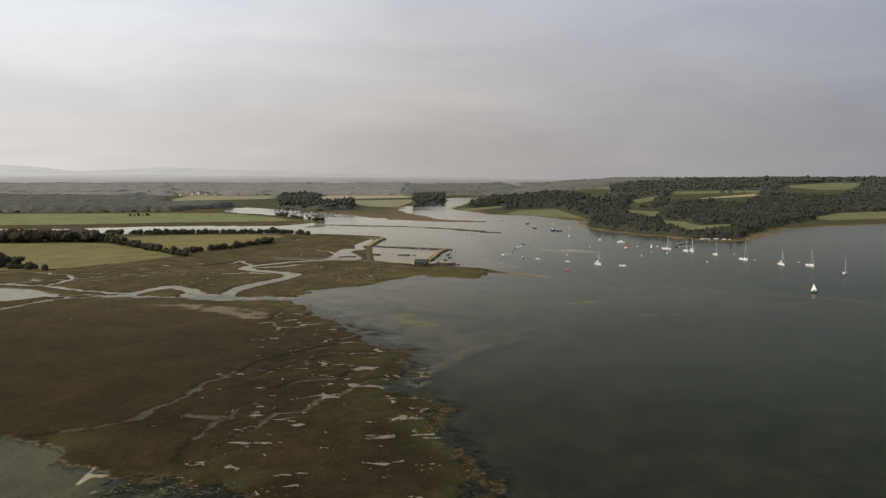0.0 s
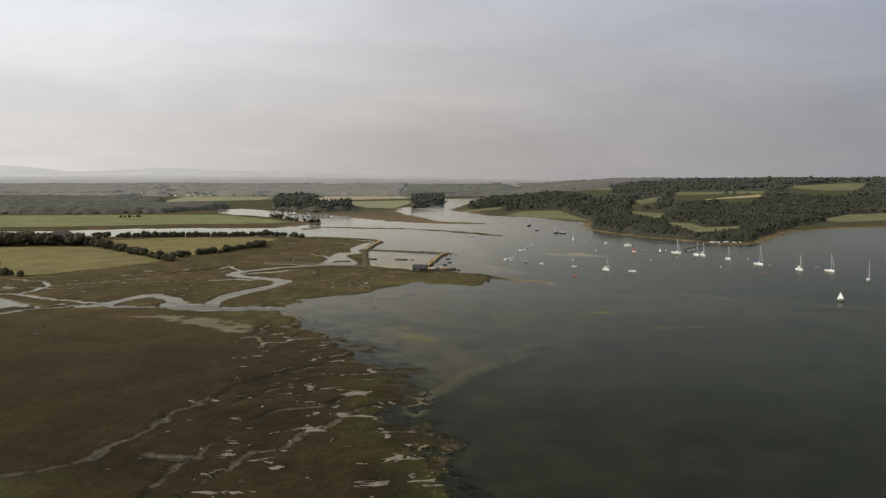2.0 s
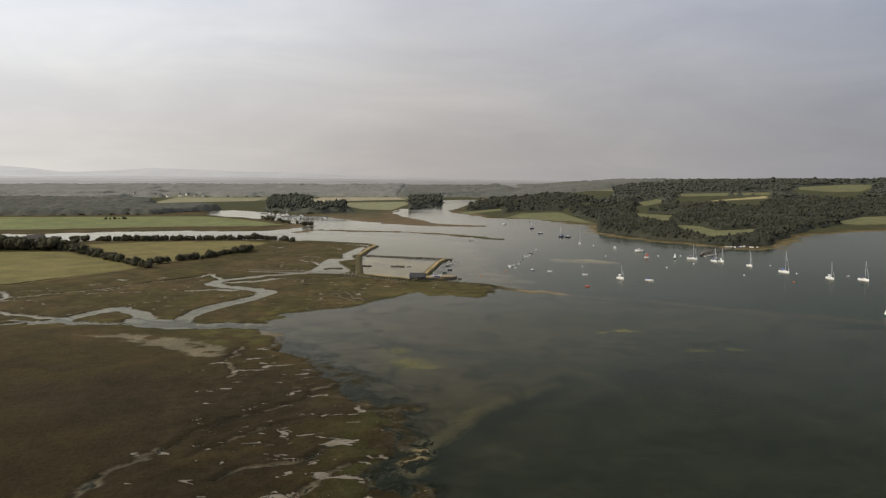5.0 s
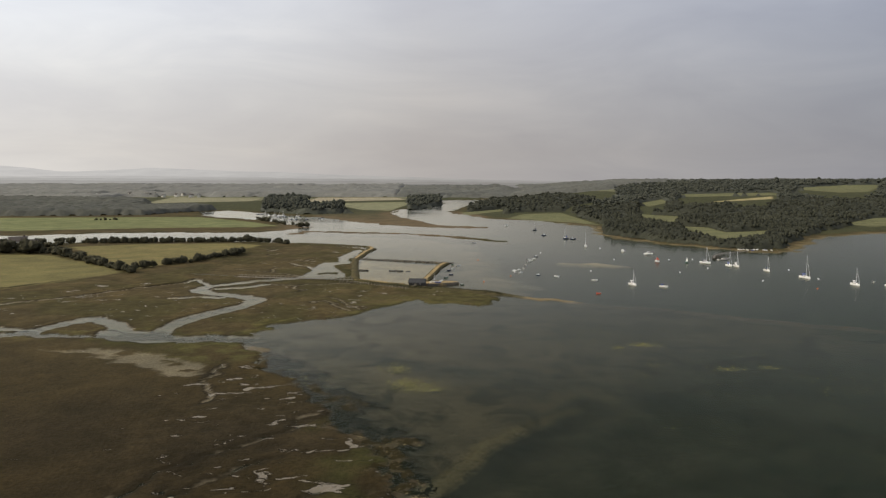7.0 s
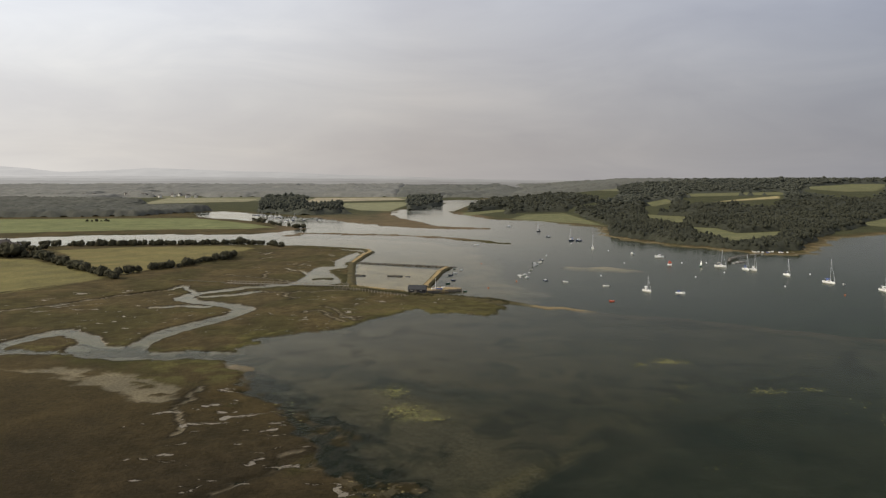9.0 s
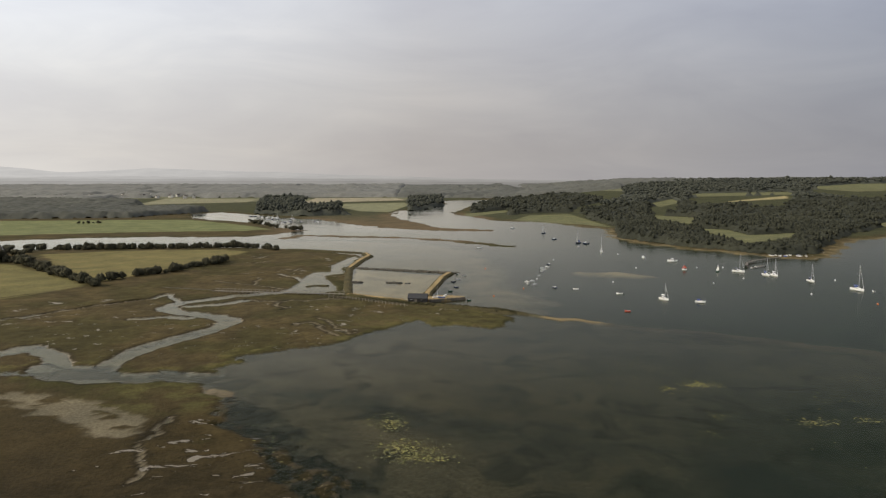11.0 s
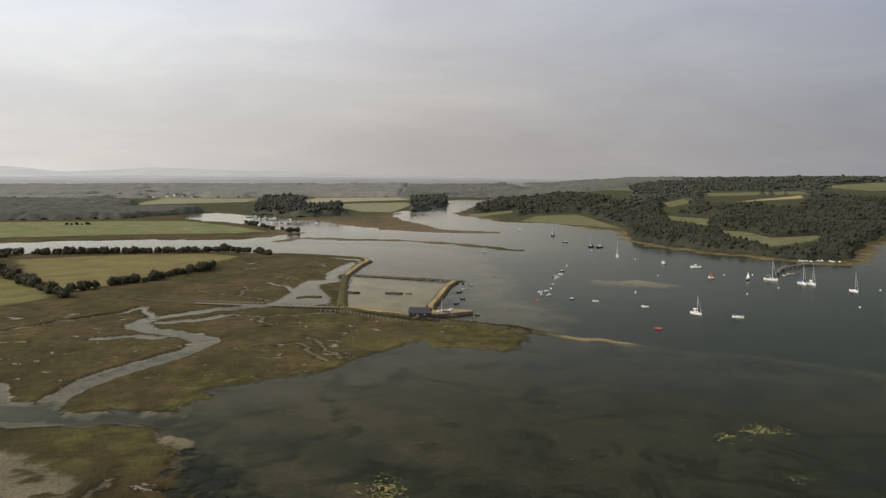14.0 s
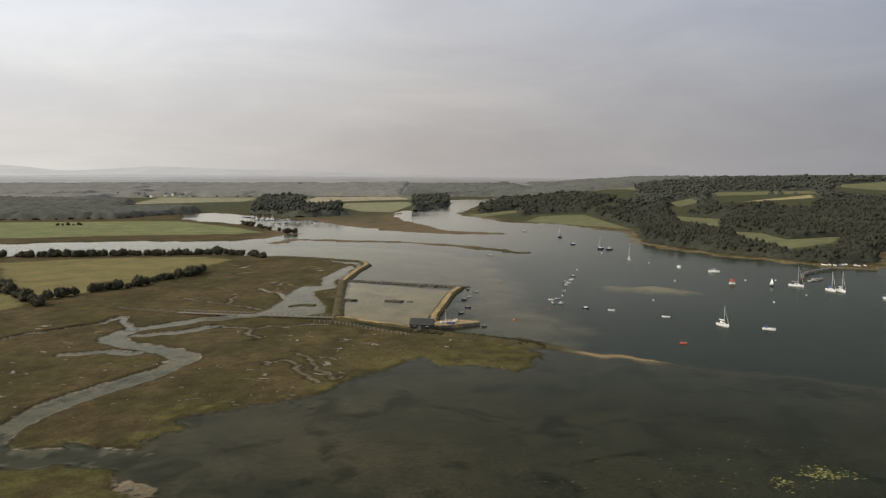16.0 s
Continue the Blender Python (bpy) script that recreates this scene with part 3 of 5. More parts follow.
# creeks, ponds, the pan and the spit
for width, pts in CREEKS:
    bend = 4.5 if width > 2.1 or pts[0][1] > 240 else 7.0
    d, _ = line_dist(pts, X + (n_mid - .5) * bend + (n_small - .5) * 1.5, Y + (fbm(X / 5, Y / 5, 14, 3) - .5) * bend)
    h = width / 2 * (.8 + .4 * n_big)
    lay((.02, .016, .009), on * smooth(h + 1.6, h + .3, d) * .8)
    # wide creeks: pale mud bed, colour raised to stand for reflected sky
    lay((.38, .33, .25) if width > 2.1 else (.17, .145, .1) if pts[0][1] > 240 else (.1, .085, .058), on * smooth(h + .1, h - .4, d) * (1 if width > 2.1 or pts[0][1] > 240 else smooth(.48, .58, fbm(X / 8, Y / 8, 15, 3))))
    z = np.where(d < h + .9, np.minimum(z, (-.4 if width > 2.1 else -.03 - .1 * n_big) + .75 * np.clip(d / (h + .01), 0, 2) ** 2 * .6), z)
for outline, depth, mud in ((LAGOON, -.2, (.42, .36, .27)), (POND, -.2, (.45, .39, .3)), (PAN, -.1, (.62, .5, .33))):
    d = inside_dist(outline, X + (n_mid - .5) * 3, Y + (n_mid - .5) * 3)
    z = np.where(d > -1, np.minimum(z, np.maximum(depth, .2 - .35 * (d + 1))), z)
    lay(mud, smooth(-1, 1, d))
grassy = smooth(.2, .35, sps) * smooth(3, 1, spd)
spit_top = .7 * smooth(.4, .2, sps) + .25 * smooth(.56, .42, sps) - .13 + .3 * (fbm(X / 9, Y / 9, 71, 3) - .62) * smooth(.5, .6, sps)
zs = spit_top + .3 - .2 * smooth(.44, .54, sps) - .34 * spd + .25 * (n_small - .5)
z = np.where(spd < 14, np.maximum(z, zs), z)
lay((.06, .052, .027), smooth(3.6, 2.2, spd) * smooth(.4, .34, sps))
lay((.1, .083, .056), .8 * smooth(3.0, 1.4, spd) * smooth(.46, .52, sps))
lay((.21, .16, .09), smooth(2.4, .9, spd + .8 * (n_small - .5)) * smooth(.38, .41, sps) * smooth(.54, .5, sps))
bed_k = smooth(.1, -.25, z) * smooth(430, 390, Y) * np.clip(.35 + .65 * flat + .5 * smooth(150, 60, X) * smooth(230, 260, Y), 0, 1)
tuft_k = np.maximum(fringe * smooth(-.35, -.12, z), .55 * on * smooth(7, 1, south) * smooth(-55, -45, X) * smooth(285, 270, Y))

nx, ny = shape[1], shape[0]
idx = np.arange(nx * ny).reshape(ny, nx)
quads = np.stack([idx[:-1, :-1], idx[:-1, 1:], idx[1:, 1:], idx[1:, :-1]], -1).reshape(-1, 4)
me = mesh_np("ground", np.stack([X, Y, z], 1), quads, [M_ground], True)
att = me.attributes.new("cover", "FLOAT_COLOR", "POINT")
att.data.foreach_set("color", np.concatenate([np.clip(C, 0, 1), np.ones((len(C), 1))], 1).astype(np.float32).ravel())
wear = np.stack([pan_k, tuft_k, bed_k, .04 + .96 * smooth(-.3, -.05, z)], 1)
att = me.attributes.new("wear", "FLOAT_COLOR", "POINT")
att.data.foreach_set("color", np.clip(wear, 0, 1).astype(np.float32).ravel())
tagged(new("ground", me), "brown saltmarsh, muddy creeks and green fields of an estuary", "ground", kind="structure")

me = mesh_np("water", [(-6000, -600, 0), (6000, -600, 0), (6000, 2500, 0), (-6000, 2500, 0)], [(0, 1, 2, 3)], [M_water])
tagged(new("water", me), "calm grey-green tidal water over mudflats", "water", kind="structure")


def ground_z(x, y):
    """Height of the ground sheet at a place."""
    i = int(np.clip(np.searchsorted(GX, x) - 1, 0, nx - 2))
    j = int(np.clip(np.searchsorted(GY, y) - 1, 0, ny - 2))
    u, v = (x - GX[i]) / (GX[i + 1] - GX[i]), (y - GY[j]) / (GY[j + 1] - GY[j])
    g = z.reshape(shape)
    return float((g[j, i] * (1 - u) + g[j, i + 1] * u) * (1 - v) + (g[j + 1, i] * (1 - u) + g[j + 1, i + 1] * u) * v)


# ---- far hills, haze painted in as glow ----
def hill(name, label, x0, x1, y, heights, mat, depth=500):
    xs = np.linspace(x0, x1, 160)
    prof = np.interp(np.linspace(0, 1, 160), np.linspace(0, 1, len(heights)), heights)
    prof = prof * (.93 + .14 * fbm(xs / 420, xs * 0, int(y) % 97)) + 5 * (fbm(xs / 45, xs * 0, 62) - .5)
    V, n = [], len(xs)
    for dy, k in ((-depth, -.2), (-depth * .5, .45), (-depth * .2, .85), (0, 1.0), (depth * .3, .5)):
        V += [(x, y + dy, p * k) for x, p in zip(xs, prof)]
    i = np.arange(5 * n).reshape(5, n)
    F = np.stack([i[:-1, :-1], i[:-1, 1:], i[1:, 1:], i[1:, :-1]], -1).reshape(-1, 4)
    tagged(new(name, mesh_np(name, V, F, [mat], True)), label, "hill", kind="structure")


hill("backdrop_downs", "pale downs fading into the haze", -4300, 900, 4550, [110, 112, 112, 112, 110, 107, 100, 86, 60, 68, 83, 76, 66, 58, 48, 40, 32, 24, 16, 10, 8], haze_glow_material("downs_in_haze", (.1, .1, .09), (.51, .497, .485), .97))
hill("backdrop_vale", "flat country lost in thick haze", -4000, 900, 4000, [34, 36, 40, 34, 38, 30, 24, 18, 10], haze_glow_material("vale_in_haze", (.08, .085, .07), (.465, .452, .44), .95))
hill("backdrop_ridge", "low wooded ridge in thick haze", -3600, 900, 3500, [26, 30, 26, 31, 26, 28, 22, 16, 10], haze_glow_material("ridge_in_haze", (.06, .065, .05), (.42, .408, .396), .93))
hill("backdrop_copses", "hazy copses on the plain", -3200, 900, 3000, [20, 24, 21, 25, 20, 24, 19, 15, 11], haze_glow_material("copses_in_haze", (.055, .06, .045), (.38, .367, .353), .91))
hill("backdrop_woods", "hazy wooded plain beyond the fields", -2800, 900, 2450, [18, 15, 18, 16, 19, 16, 18, 14, 12], haze_glow_material("plain_in_haze", (.05, .055, .04), (.31, .3, .288), .89))
hill("backdrop_east_hill", "wooded hill under a grey sky", -500, 3800, 2900, [0, 6, 11, 21, 34, 30, 28, 30, 30, 30], haze_glow_material("east_hill_in_haze", (.035, .04, .03), (.2, .198, .195), .75))


# ---- banks, quay and spit ----
def resample(pts, step):
    out = []
    for (ax, ay), (bx, by) in zip(pts, pts[1:]):
        n = max(1, int(math.hypot(bx - ax, by - ay) / step))
        out += [(ax + (bx - ax) * k / n, ay + (by - ay) * k / n) for k in range(n)]
    return out + [pts[-1]]


def sweep(name, label, pts, foot, crown, height, mat, base=-.4, rough=.25, step=1.2, seed=1, top_mat=None):
    """A bank with sloping sides along a line."""
    rnd = random.Random(seed)
    p = resample(pts, step)
    rows = []
    for k, (x, y) in enumerate(p):
        (ax, ay), (bx, by) = p[max(k - 1, 0)], p[min(k + 1, len(p) - 1)]
        l = math.hypot(bx - ax, by - ay) or 1
        nx_, ny_ = -(by - ay) / l, (bx - ax) / l
        j = lambda s: (rnd.random() - .5) * 2 * s * rough
        e = 1 if 0 < k < len(p) - 1 else .6
        end = min(1, .25 + .3 * min(k, len(p) - 1 - k)) if len(p) > 12 else 1
        prof = [(-foot / 2, base), (-foot / 2 * .8 - crown * .1, base + (height - base) * .55), (-crown / 2, height), (0, height + .06), (crown / 2, height), (foot / 2 * .8 + crown * .1, base + (height - base) * .55), (foot / 2, base)]
        rows.append([(x + nx_ * (u + j(1.6)) * e, y + ny_ * (u + j(1.6)) * e, base + (v - base) * end + (j(.7) if v > base else 0)) for u, v in prof])
    bm = bmesh.new()
    vs = [[bm.verts.new(q) for q in r] for r in rows]
    for a, b in zip(vs, vs[1:]):
        for k in range(6):
            f = bm.faces.new((a[k], a[k + 1], b[k + 1], b[k]))
            f.material_index = 1 if top_mat and k in (2, 3) else 0
    bm.faces.new(vs[0])
    bm.faces.new(vs[-1][::-1])
    bmesh.ops.recalc_face_normals(bm, faces=bm.faces)
    me = bpy.data.meshes.new(name)
    bm.to_mesh(me)
    bm.free()
    me.materials.append(mat)
    if top_mat:
        me.materials.append(top_mat)
    return tagged(new(name, me), label, "embankment", kind="structure")


sweep("embankment_quay", "tan gravel-topped bank along the quay", [(0, 420), (1, 437), (5, 461), (9, 487), (14, 503)], 4.6, 2.0, 1.1, M_turf, seed=2, top_mat=M_shingle)
sweep("embankment_north", "low dark stone wall of the salt pan", [(-41, 526), (-17, 516), (7, 507), (12, 504), (19, 505)], 3.4, 1.4, .55, M_stone, seed=3, rough=.4)
sweep("embankment_south", "earth bank with a tan footpath", [(-36, 438), (-23, 428), (-13, 422), (-7, 419)], 4.0, 1.5, .7, M_turf, seed=4, top_mat=M_shingle)
sweep("embankment_west", "grassy sea wall with a worn path", [(-35, 438), (-39, 475), (-43, 522), (-40, 548)], 4.6, 1.4, .8, M_turf, seed=5)
sweep("embankment_point", "sea wall topped with tan gravel", [(-43, 522), (-40, 560), (-36.5, 582), (-41, 600)], 5.5, 2.0, 1.1, M_turf, seed=6, top_mat=M_shingle)
sweep("embankment_tail", "low grassy sea wall at the river", [(-41, 600), (-71, 616), (-100, 628)], 4.5, 1.2, .7, M_turf, seed=7)
sweep("embankment_stub", "dark stone stub in the salt pan", [(-39, 473), (-31, 471.5)], 2.4, 1.2, .5, M_stone, seed=8)
sweep("embankment_islet", "dark stone islet in the salt pan", [(-19.5, 470.5), (-11.5, 469)], 2.6, 1.4, .5, M_stone, seed=9)
sweep("embankment_islet_end", "low stones beside the islet", [(-10.2, 469), (-7.5, 468.5)], 1.6, .7, .2, M_stone, seed=10)
sweep("embankment_field", "grassy bank along the field edge", [(-260, 385), (-202, 402), (-177, 436), (-164, 452), (-155, 463)], 3.5, 1.0, .9, M_turf, seed=11, step=3)
sweep("embankment_causeway", "low causeway leading to the footbridge", [(-155, 463), (-138, 458), (-119, 453), (-103, 447.5), (-95, 444)], 2.8, 1.3, .95, M_turf, seed=14, rough=.15, top_mat=M_stone)
sweep("embankment_lagoon", "small marshy islet in the lagoon", [(-57, 459), (-52, 463), (-47, 461)], 4.0, 2.2, .35, M_turf, seed=13)
sweep("embankment_spit", "earth bank with dark turf behind the boathouse", [(-30, 425), (-8, 412), (7, 407), (17, 402), (36, 391)], 4.4, 1.4, 1.1, M_dark_turf, base=-.2, seed=12, rough=.35)
bm = loft_bm([[(x, y, zz) for x, y in ((1, 416.5), (8, 418.5), (17, 422.5), (16.6, 425.5), (10, 427.5), (5.5, 428), (1, 424))] for zz in (-1.2, 1.0)])
for v in bm.verts:
    if v.co.z < 0:
        v.co.x, v.co.y = v.co.x + (.35 if v.co.x > 9 else 0), v.co.y - .25
quay = tagged(part("quay", bm, M_shingle), "old stone quay with a gravel top", "quay", kind="structure")
quay_wall = part("quay_wall", box_bm(0, 16.3, -.18, .18, -1.3, 1.12, .04), M_timber, quay, "dark timber quay facing")
quay_wall.matrix_basis = Matrix.Translation((1.4, 416.1, 0)) @ Matrix.Rotation(math.atan2(6.2, 15.6), 4, "Z")
for k in range(9):
    part("pile", rod_bm((2 + k * 1.85, 416.0 + k * .735, -1.5), (2 + k * 1.85, 416.0 + k * .735, 1.5), .16, n=6), M_timber, quay)


# ---- boathouse ----
def boathouse():
    b = thing("boathouse", "black timber boathouse with a dark slate roof", "boathouse", pose(-3.2, 416.6, 0, 0, 0, -9))
    L, W, E, R = 7.6, 5.4, 2.1, 3.6
    for sx in (-1, 1):
        bm = bmesh.new()
        for off in (0, .16):
            x = sx * (L / 2 - off)
            vs = [bm.verts.new((x, y, zz)) for y, zz in ((-W / 2, 0), (W / 2, 0), (W / 2, E), (0, R), (-W / 2, E))]
            bm.faces.new(vs)
        bm.verts.ensure_lookup_table()
        for k in range(5):
            bm.faces.new([bm.verts[i] for i in (k, (k + 1) % 5, (k + 1) % 5 + 5, k + 5)])
        bmesh.ops.recalc_face_normals(bm, faces=bm.faces)
        part("gable_wall", bm, M_black, b)
    for sy in (-1, 1):
        part("side_wall", box_bm(-L / 2 + .17, L / 2 - .17, sy * W / 2 - .08, sy * W / 2 + .08, 0, E), M_black, b)
        sl = math.atan2(R - E, W / 2)
        ln = math.hypot(R - E, W / 2) + .35
        roof = part("roof_slope", box_bm(-L / 2 - .35, L / 2 + .35, -ln / 2, ln / 2, 0, .14, .02), M_slate, b, "dark slate roof slope")
        roof.matrix_basis = Matrix.Translation((0, sy * (W / 4 + .1), (R + E) / 2 + .02)) @ Matrix.Rotation(-sy * sl, 4, "X")
        for k in range(7):
            part("batten", box_bm(-L / 2 - .3 + k * 1.25, -L / 2 - .22 + k * 1.25, -ln / 2 + .05, ln / 2 - .05, .14, .19), M_slate, roof)
    part("ridge_cap", box_bm(-L / 2 - .38, L / 2 + .38, -.16, .16, R + .05, R + .2, .04), M_slate, b)
    part("door", box_bm(-1.1, .0, -W / 2 - .13, -W / 2 - .085, .1, 1.95), M_timber, b, "weathered boarded door")
    for x in (-2.7, 1.6):
        w = part("window", box_bm(x, x + .9, -W / 2 - .12, -W / 2 - .085, .9, 1.6), M_glass, b, "small dark window")
        part("window_frame", box_bm(x - .07, x + .97, -W / 2 - .13, -W / 2 - .09, 1.605, 1.68), M_white, w)
    part("slipway_door", box_bm(L / 2 + .01, L / 2 + .06, -1.5, 1.5, .1, 2.4), M_timber, b, "wide boarded boat door")
    part("plinth", box_bm(-L / 2 - .1, L / 2 + .1, -W / 2 - .2, W / 2 + .1, -.9, .02), M_stone, b)


boathouse()
flag = thing("flagpole", "slim white flagpole on the quay", "flagpole", pose(4.9, 419.8, .95))
part("pole", rod_bm((0, 0, 0), (0, 0, 5.2), .06, .04), M_white, flag)
part("pole_cap", rod_bm((0, 0, 5.2), (0, 0, 5.32), .08), M_white, flag)


# ---- footbridges ----
def footbridge(label, pts, rail=True, width=1.4, deck_z=1.15, gap=1.9):
    br = thing("footbridge", label, "footbridge")
    p = resample(pts, gap)
    for (ax, ay), (bx, by) in zip(p, p[1:]):
        l = math.hypot(bx - ax, by - ay)
        m = Matrix.Translation((ax, ay, 0)) @ Matrix.Rotation(math.atan2(by - ay, bx - ax), 4, "Z")
        d = part("deck", box_bm(0, l + .03, -width / 2, width / 2, deck_z - .12, deck_z), M_silver, br)
        d.matrix_basis = m
        for s in (-1, 1):
            o = part("post", box_bm(-.07, .07, s * width / 2 - .07, s * width / 2 + .07, -.8, deck_z + (1.05 if rail else .05)), M_silver, br)
            o.matrix_basis = m
            if rail:
                r = part("handrail", box_bm(0, l + .02, s * width / 2 - .05, s * width / 2 + .05, deck_z + .97, deck_z + 1.03), M_silver, br)
                r.matrix_basis = m
    return br


footbridge("long grey timber footbridge over the creek", [(-36, 433), (-47, 434.5), (-61, 437), (-75, 439.5), (-90, 442.5), (-96, 444.3)], deck_z=1.0)


def fence(label, pts, gap=1.7):
    f = thing("fence", label, "fence")
    p = resample(pts, gap)
    for (ax, ay), (bx, by) in zip(p, p[1:]):
        l, g = math.hypot(bx - ax, by - ay), max(ground_z(ax, ay), 0)
        m = Matrix.Translation((ax, ay, g)) @ Matrix.Rotation(math.atan2(by - ay, bx - ax), 4, "Z")
        part("post", box_bm(-.08, .08, -.08, .08, -.5, 1.2, .02), M_silver, f).matrix_basis = m
        for zz in (.5, .95):
            part("rail", box_bm(.08, l - .08, -.03, .03, zz, zz + .1), M_timber, f).matrix_basis = m


fence("weathered post and rail fence along the marsh path", [(-42, 427), (-34, 424.5), (-24, 417), (-15, 409.5), (-7, 404.5)])

# ---- east shore jetty and pontoons ----
pier = thing("jetty", "long narrow timber jetty on piles", "jetty")
pj = resample([(184, 521), (190, 533), (200, 545), (214, 554), (224, 560)], 3.0)
for (ax, ay), (bx, by) in zip(pj, pj[1:]):
    l = math.hypot(bx - ax, by - ay)
    m = Matrix.Translation((ax, ay, 0)) @ Matrix.Rotation(math.atan2(by - ay, bx - ax), 4, "Z")
    part("deck", box_bm(0, l + .03, -.8, .8, 1.0, 1.18), M_timber, pier).matrix_basis = m
    for s in (-1, 1):
        part("pile", rod_bm((.1, s * .75, -1.6), (.1, s * .75, 1.9), .12), M_timber, pier).matrix_basis = m
for x, y, l in ((189, 519, 7.5), (193.5, 524.5, 6.5)):
    po = thing("pontoon", "pale floating pontoon near the jetty", "pontoon", pose(x, y, 0, 0, 0, 20), group="pontoons")
    part("float", box_bm(-l / 2, l / 2, -1.1, 1.1, -.2, .35, .06), M_deck, po)
    part("decking", box_bm(-l / 2 + .05, l / 2 - .05, -1.0, 1.0, .354, .42), M_timber, po)
    for s in (-1, 1):
        part("fender_rail", box_bm(-l / 2, l / 2, s * 1.16 - .05, s * 1.16 + .05, .05, .25), M_black, po)


# ---- boats ----
def hull_bm(L, B, H, draft=.35, transom=.75, sheer=.25, n=11):
    rings = []
    for k in range(n):
        s = k / (n - 1)
        w = B / 2 * (transom + (1 - transom) * math.sin(min(s / .45, 1) * math.pi / 2)) * (1 - max(0, (s - .45) / .55) ** 2.2 * .97)
        x = -L / 2 + L * s
        top = H + sheer * (2 * s - .8) ** 2
        d = draft * (1 - .75 * s ** 3) * (.5 + .5 * math.sin(min(s / .3, 1) * math.pi / 2))
        rings.append([(x, -w, top), (x + .02 * L * s, -w * .97, H * .45), (x, -w * .78, 0), (x, 0, -d), (x, w * .78, 0), (x + .02 * L * s, w * .97, H * .45), (x, w, top)])
    return loft_bm(rings, closed_ring=True)


def deck_bm(L, B, H, transom=.75, sheer=.25, n=11):
    bm = bmesh.new()
    rows = []
    for k in range(n):
        s = k / (n - 1)
        w = B / 2 * (transom + (1 - transom) * math.sin(min(s / .45, 1) * math.pi / 2)) * (1 - max(0, (s - .45) / .55) ** 2.2 * .97) * .95
        x = (-L / 2 + L * s) * .985
        t_ = H + sheer * (2 * s - .8) ** 2
        rows.append([bm.verts.new((x, u * w, t_ + .02 + .05 * (1 - u * u))) for u in (-1, -.5, 0, .5, 1)])
    for a, b in zip(rows, rows[1:]):
        for k in range(4):
            bm.faces.new((a[k], a[k + 1], b[k + 1], b[k]))
    return bm


def cabin_bm(x0, x1, w0, w1, z0, z1, slope=.35):
    return loft_bm([[(x0, -w0, z0), (x1, -w1, z0), (x1, w1, z0), (x0, w0, z0)], [(x0 + .1, -w0 * .85, z1), (x1 - slope, -w1 * .8, z1 - .06), (x1 - slope, w1 * .8, z1 - .06), (x0 + .1, w0 * .85, z1)]])


def yacht(x, y, turn, L=9.0, mast=11.5, hull=None, cover=None, label="white sailing yacht with bare mast on a mooring"):
    b = thing("yacht", label, "yacht", pose(x, y, 0, 0, 0, turn), group="moored yachts")
    L *= .88
    B, H = L * .33, L * .105 + .15
    h = part("hull", hull_bm(L, B, H, .5), hull or M_white, b)
    part("boot_stripe", box_bm(-L * .47, -L * .455, -B * .3, B * .3, .12, .24), M_navy, h)
    part("deck", deck_bm(L, B, H), M_deck, b, "pale grey deck")
    c = part("cabin", cabin_bm(-L * .14, L * .24, B * .3, B * .19, H + .02, H + .52), M_white, b)
    for s in (-1, 1):
        part("cabin_window", loft_bm([[(-L * .1, s * B * .302, H + .2), (L * .15, s * B * .235, H + .2), (L * .14, s * B * .222, H + .38), (-L * .1, s * B * .286, H + .38)], [(-L * .1, s * B * .322, H + .2), (L * .15, s * B * .255, H + .2), (L * .14, s * B * .242, H + .38), (-L * .1, s * B * .306, H + .38)]]), M_glass, c)
    part("cockpit", box_bm(-L * .4, -L * .15, -B * .2, B * .2, H + .08, H + .17, .03), M_timber, b, "teak cockpit")
    part("sprayhood", cabin_bm(-L * .2, -L * .08, B * .28, B * .26, H + .3, H + .95, .3), cover or M_navy, b, "canvas sprayhood")
    mx = L * .1
    m = part("mast", rod_bm((mx, 0, H + .4), (mx, 0, mast), .11, .075, 8), M_alu, b)
    part("spreader", rod_bm((mx, -B * .28, mast * .6), (mx, B * .28, mast * .6), .035), M_alu, m)
    bo = part("boom", rod_bm((mx, 0, H + 1.25), (-L * .33, 0, H + 1.2), .07), M_alu, b)
    part("sail_cover", loft_bm([[(xx, .14 * math.cos(a), H + 1.4 + .2 * math.sin(a)) for a in np.linspace(0, 2 * math.pi, 7)[:-1]] for xx in (mx - .1, -L * .1, -L * .32)]), cover or M_white, bo, "furled sail under its cover")
    for a, c_ in (((L * .48, 0, H + .2), .03), ((-L * .48, 0, H + .1), .03), ((mx - .2, B * .46, H), .025), ((mx - .2, -B * .46, H), .025)):
        part("stay", rod_bm(a, (mx, 0, mast - .15), c_ * .4, n=4), M_rope, b)
    part("furled_jib", rod_bm((L * .47, 0, H + .5), (mx + .15, 0, mast - .9), .05, .03), M_sail, b)
    part("pulpit", rod_bm((L * .43, -.35, H + .8), (L * .43, .35, H + .8), .03), M_alu, b)
    part("rudder", box_bm(-L * .49, -L * .45, -.04, .04, -.5, .3), M_white, b)
    return b


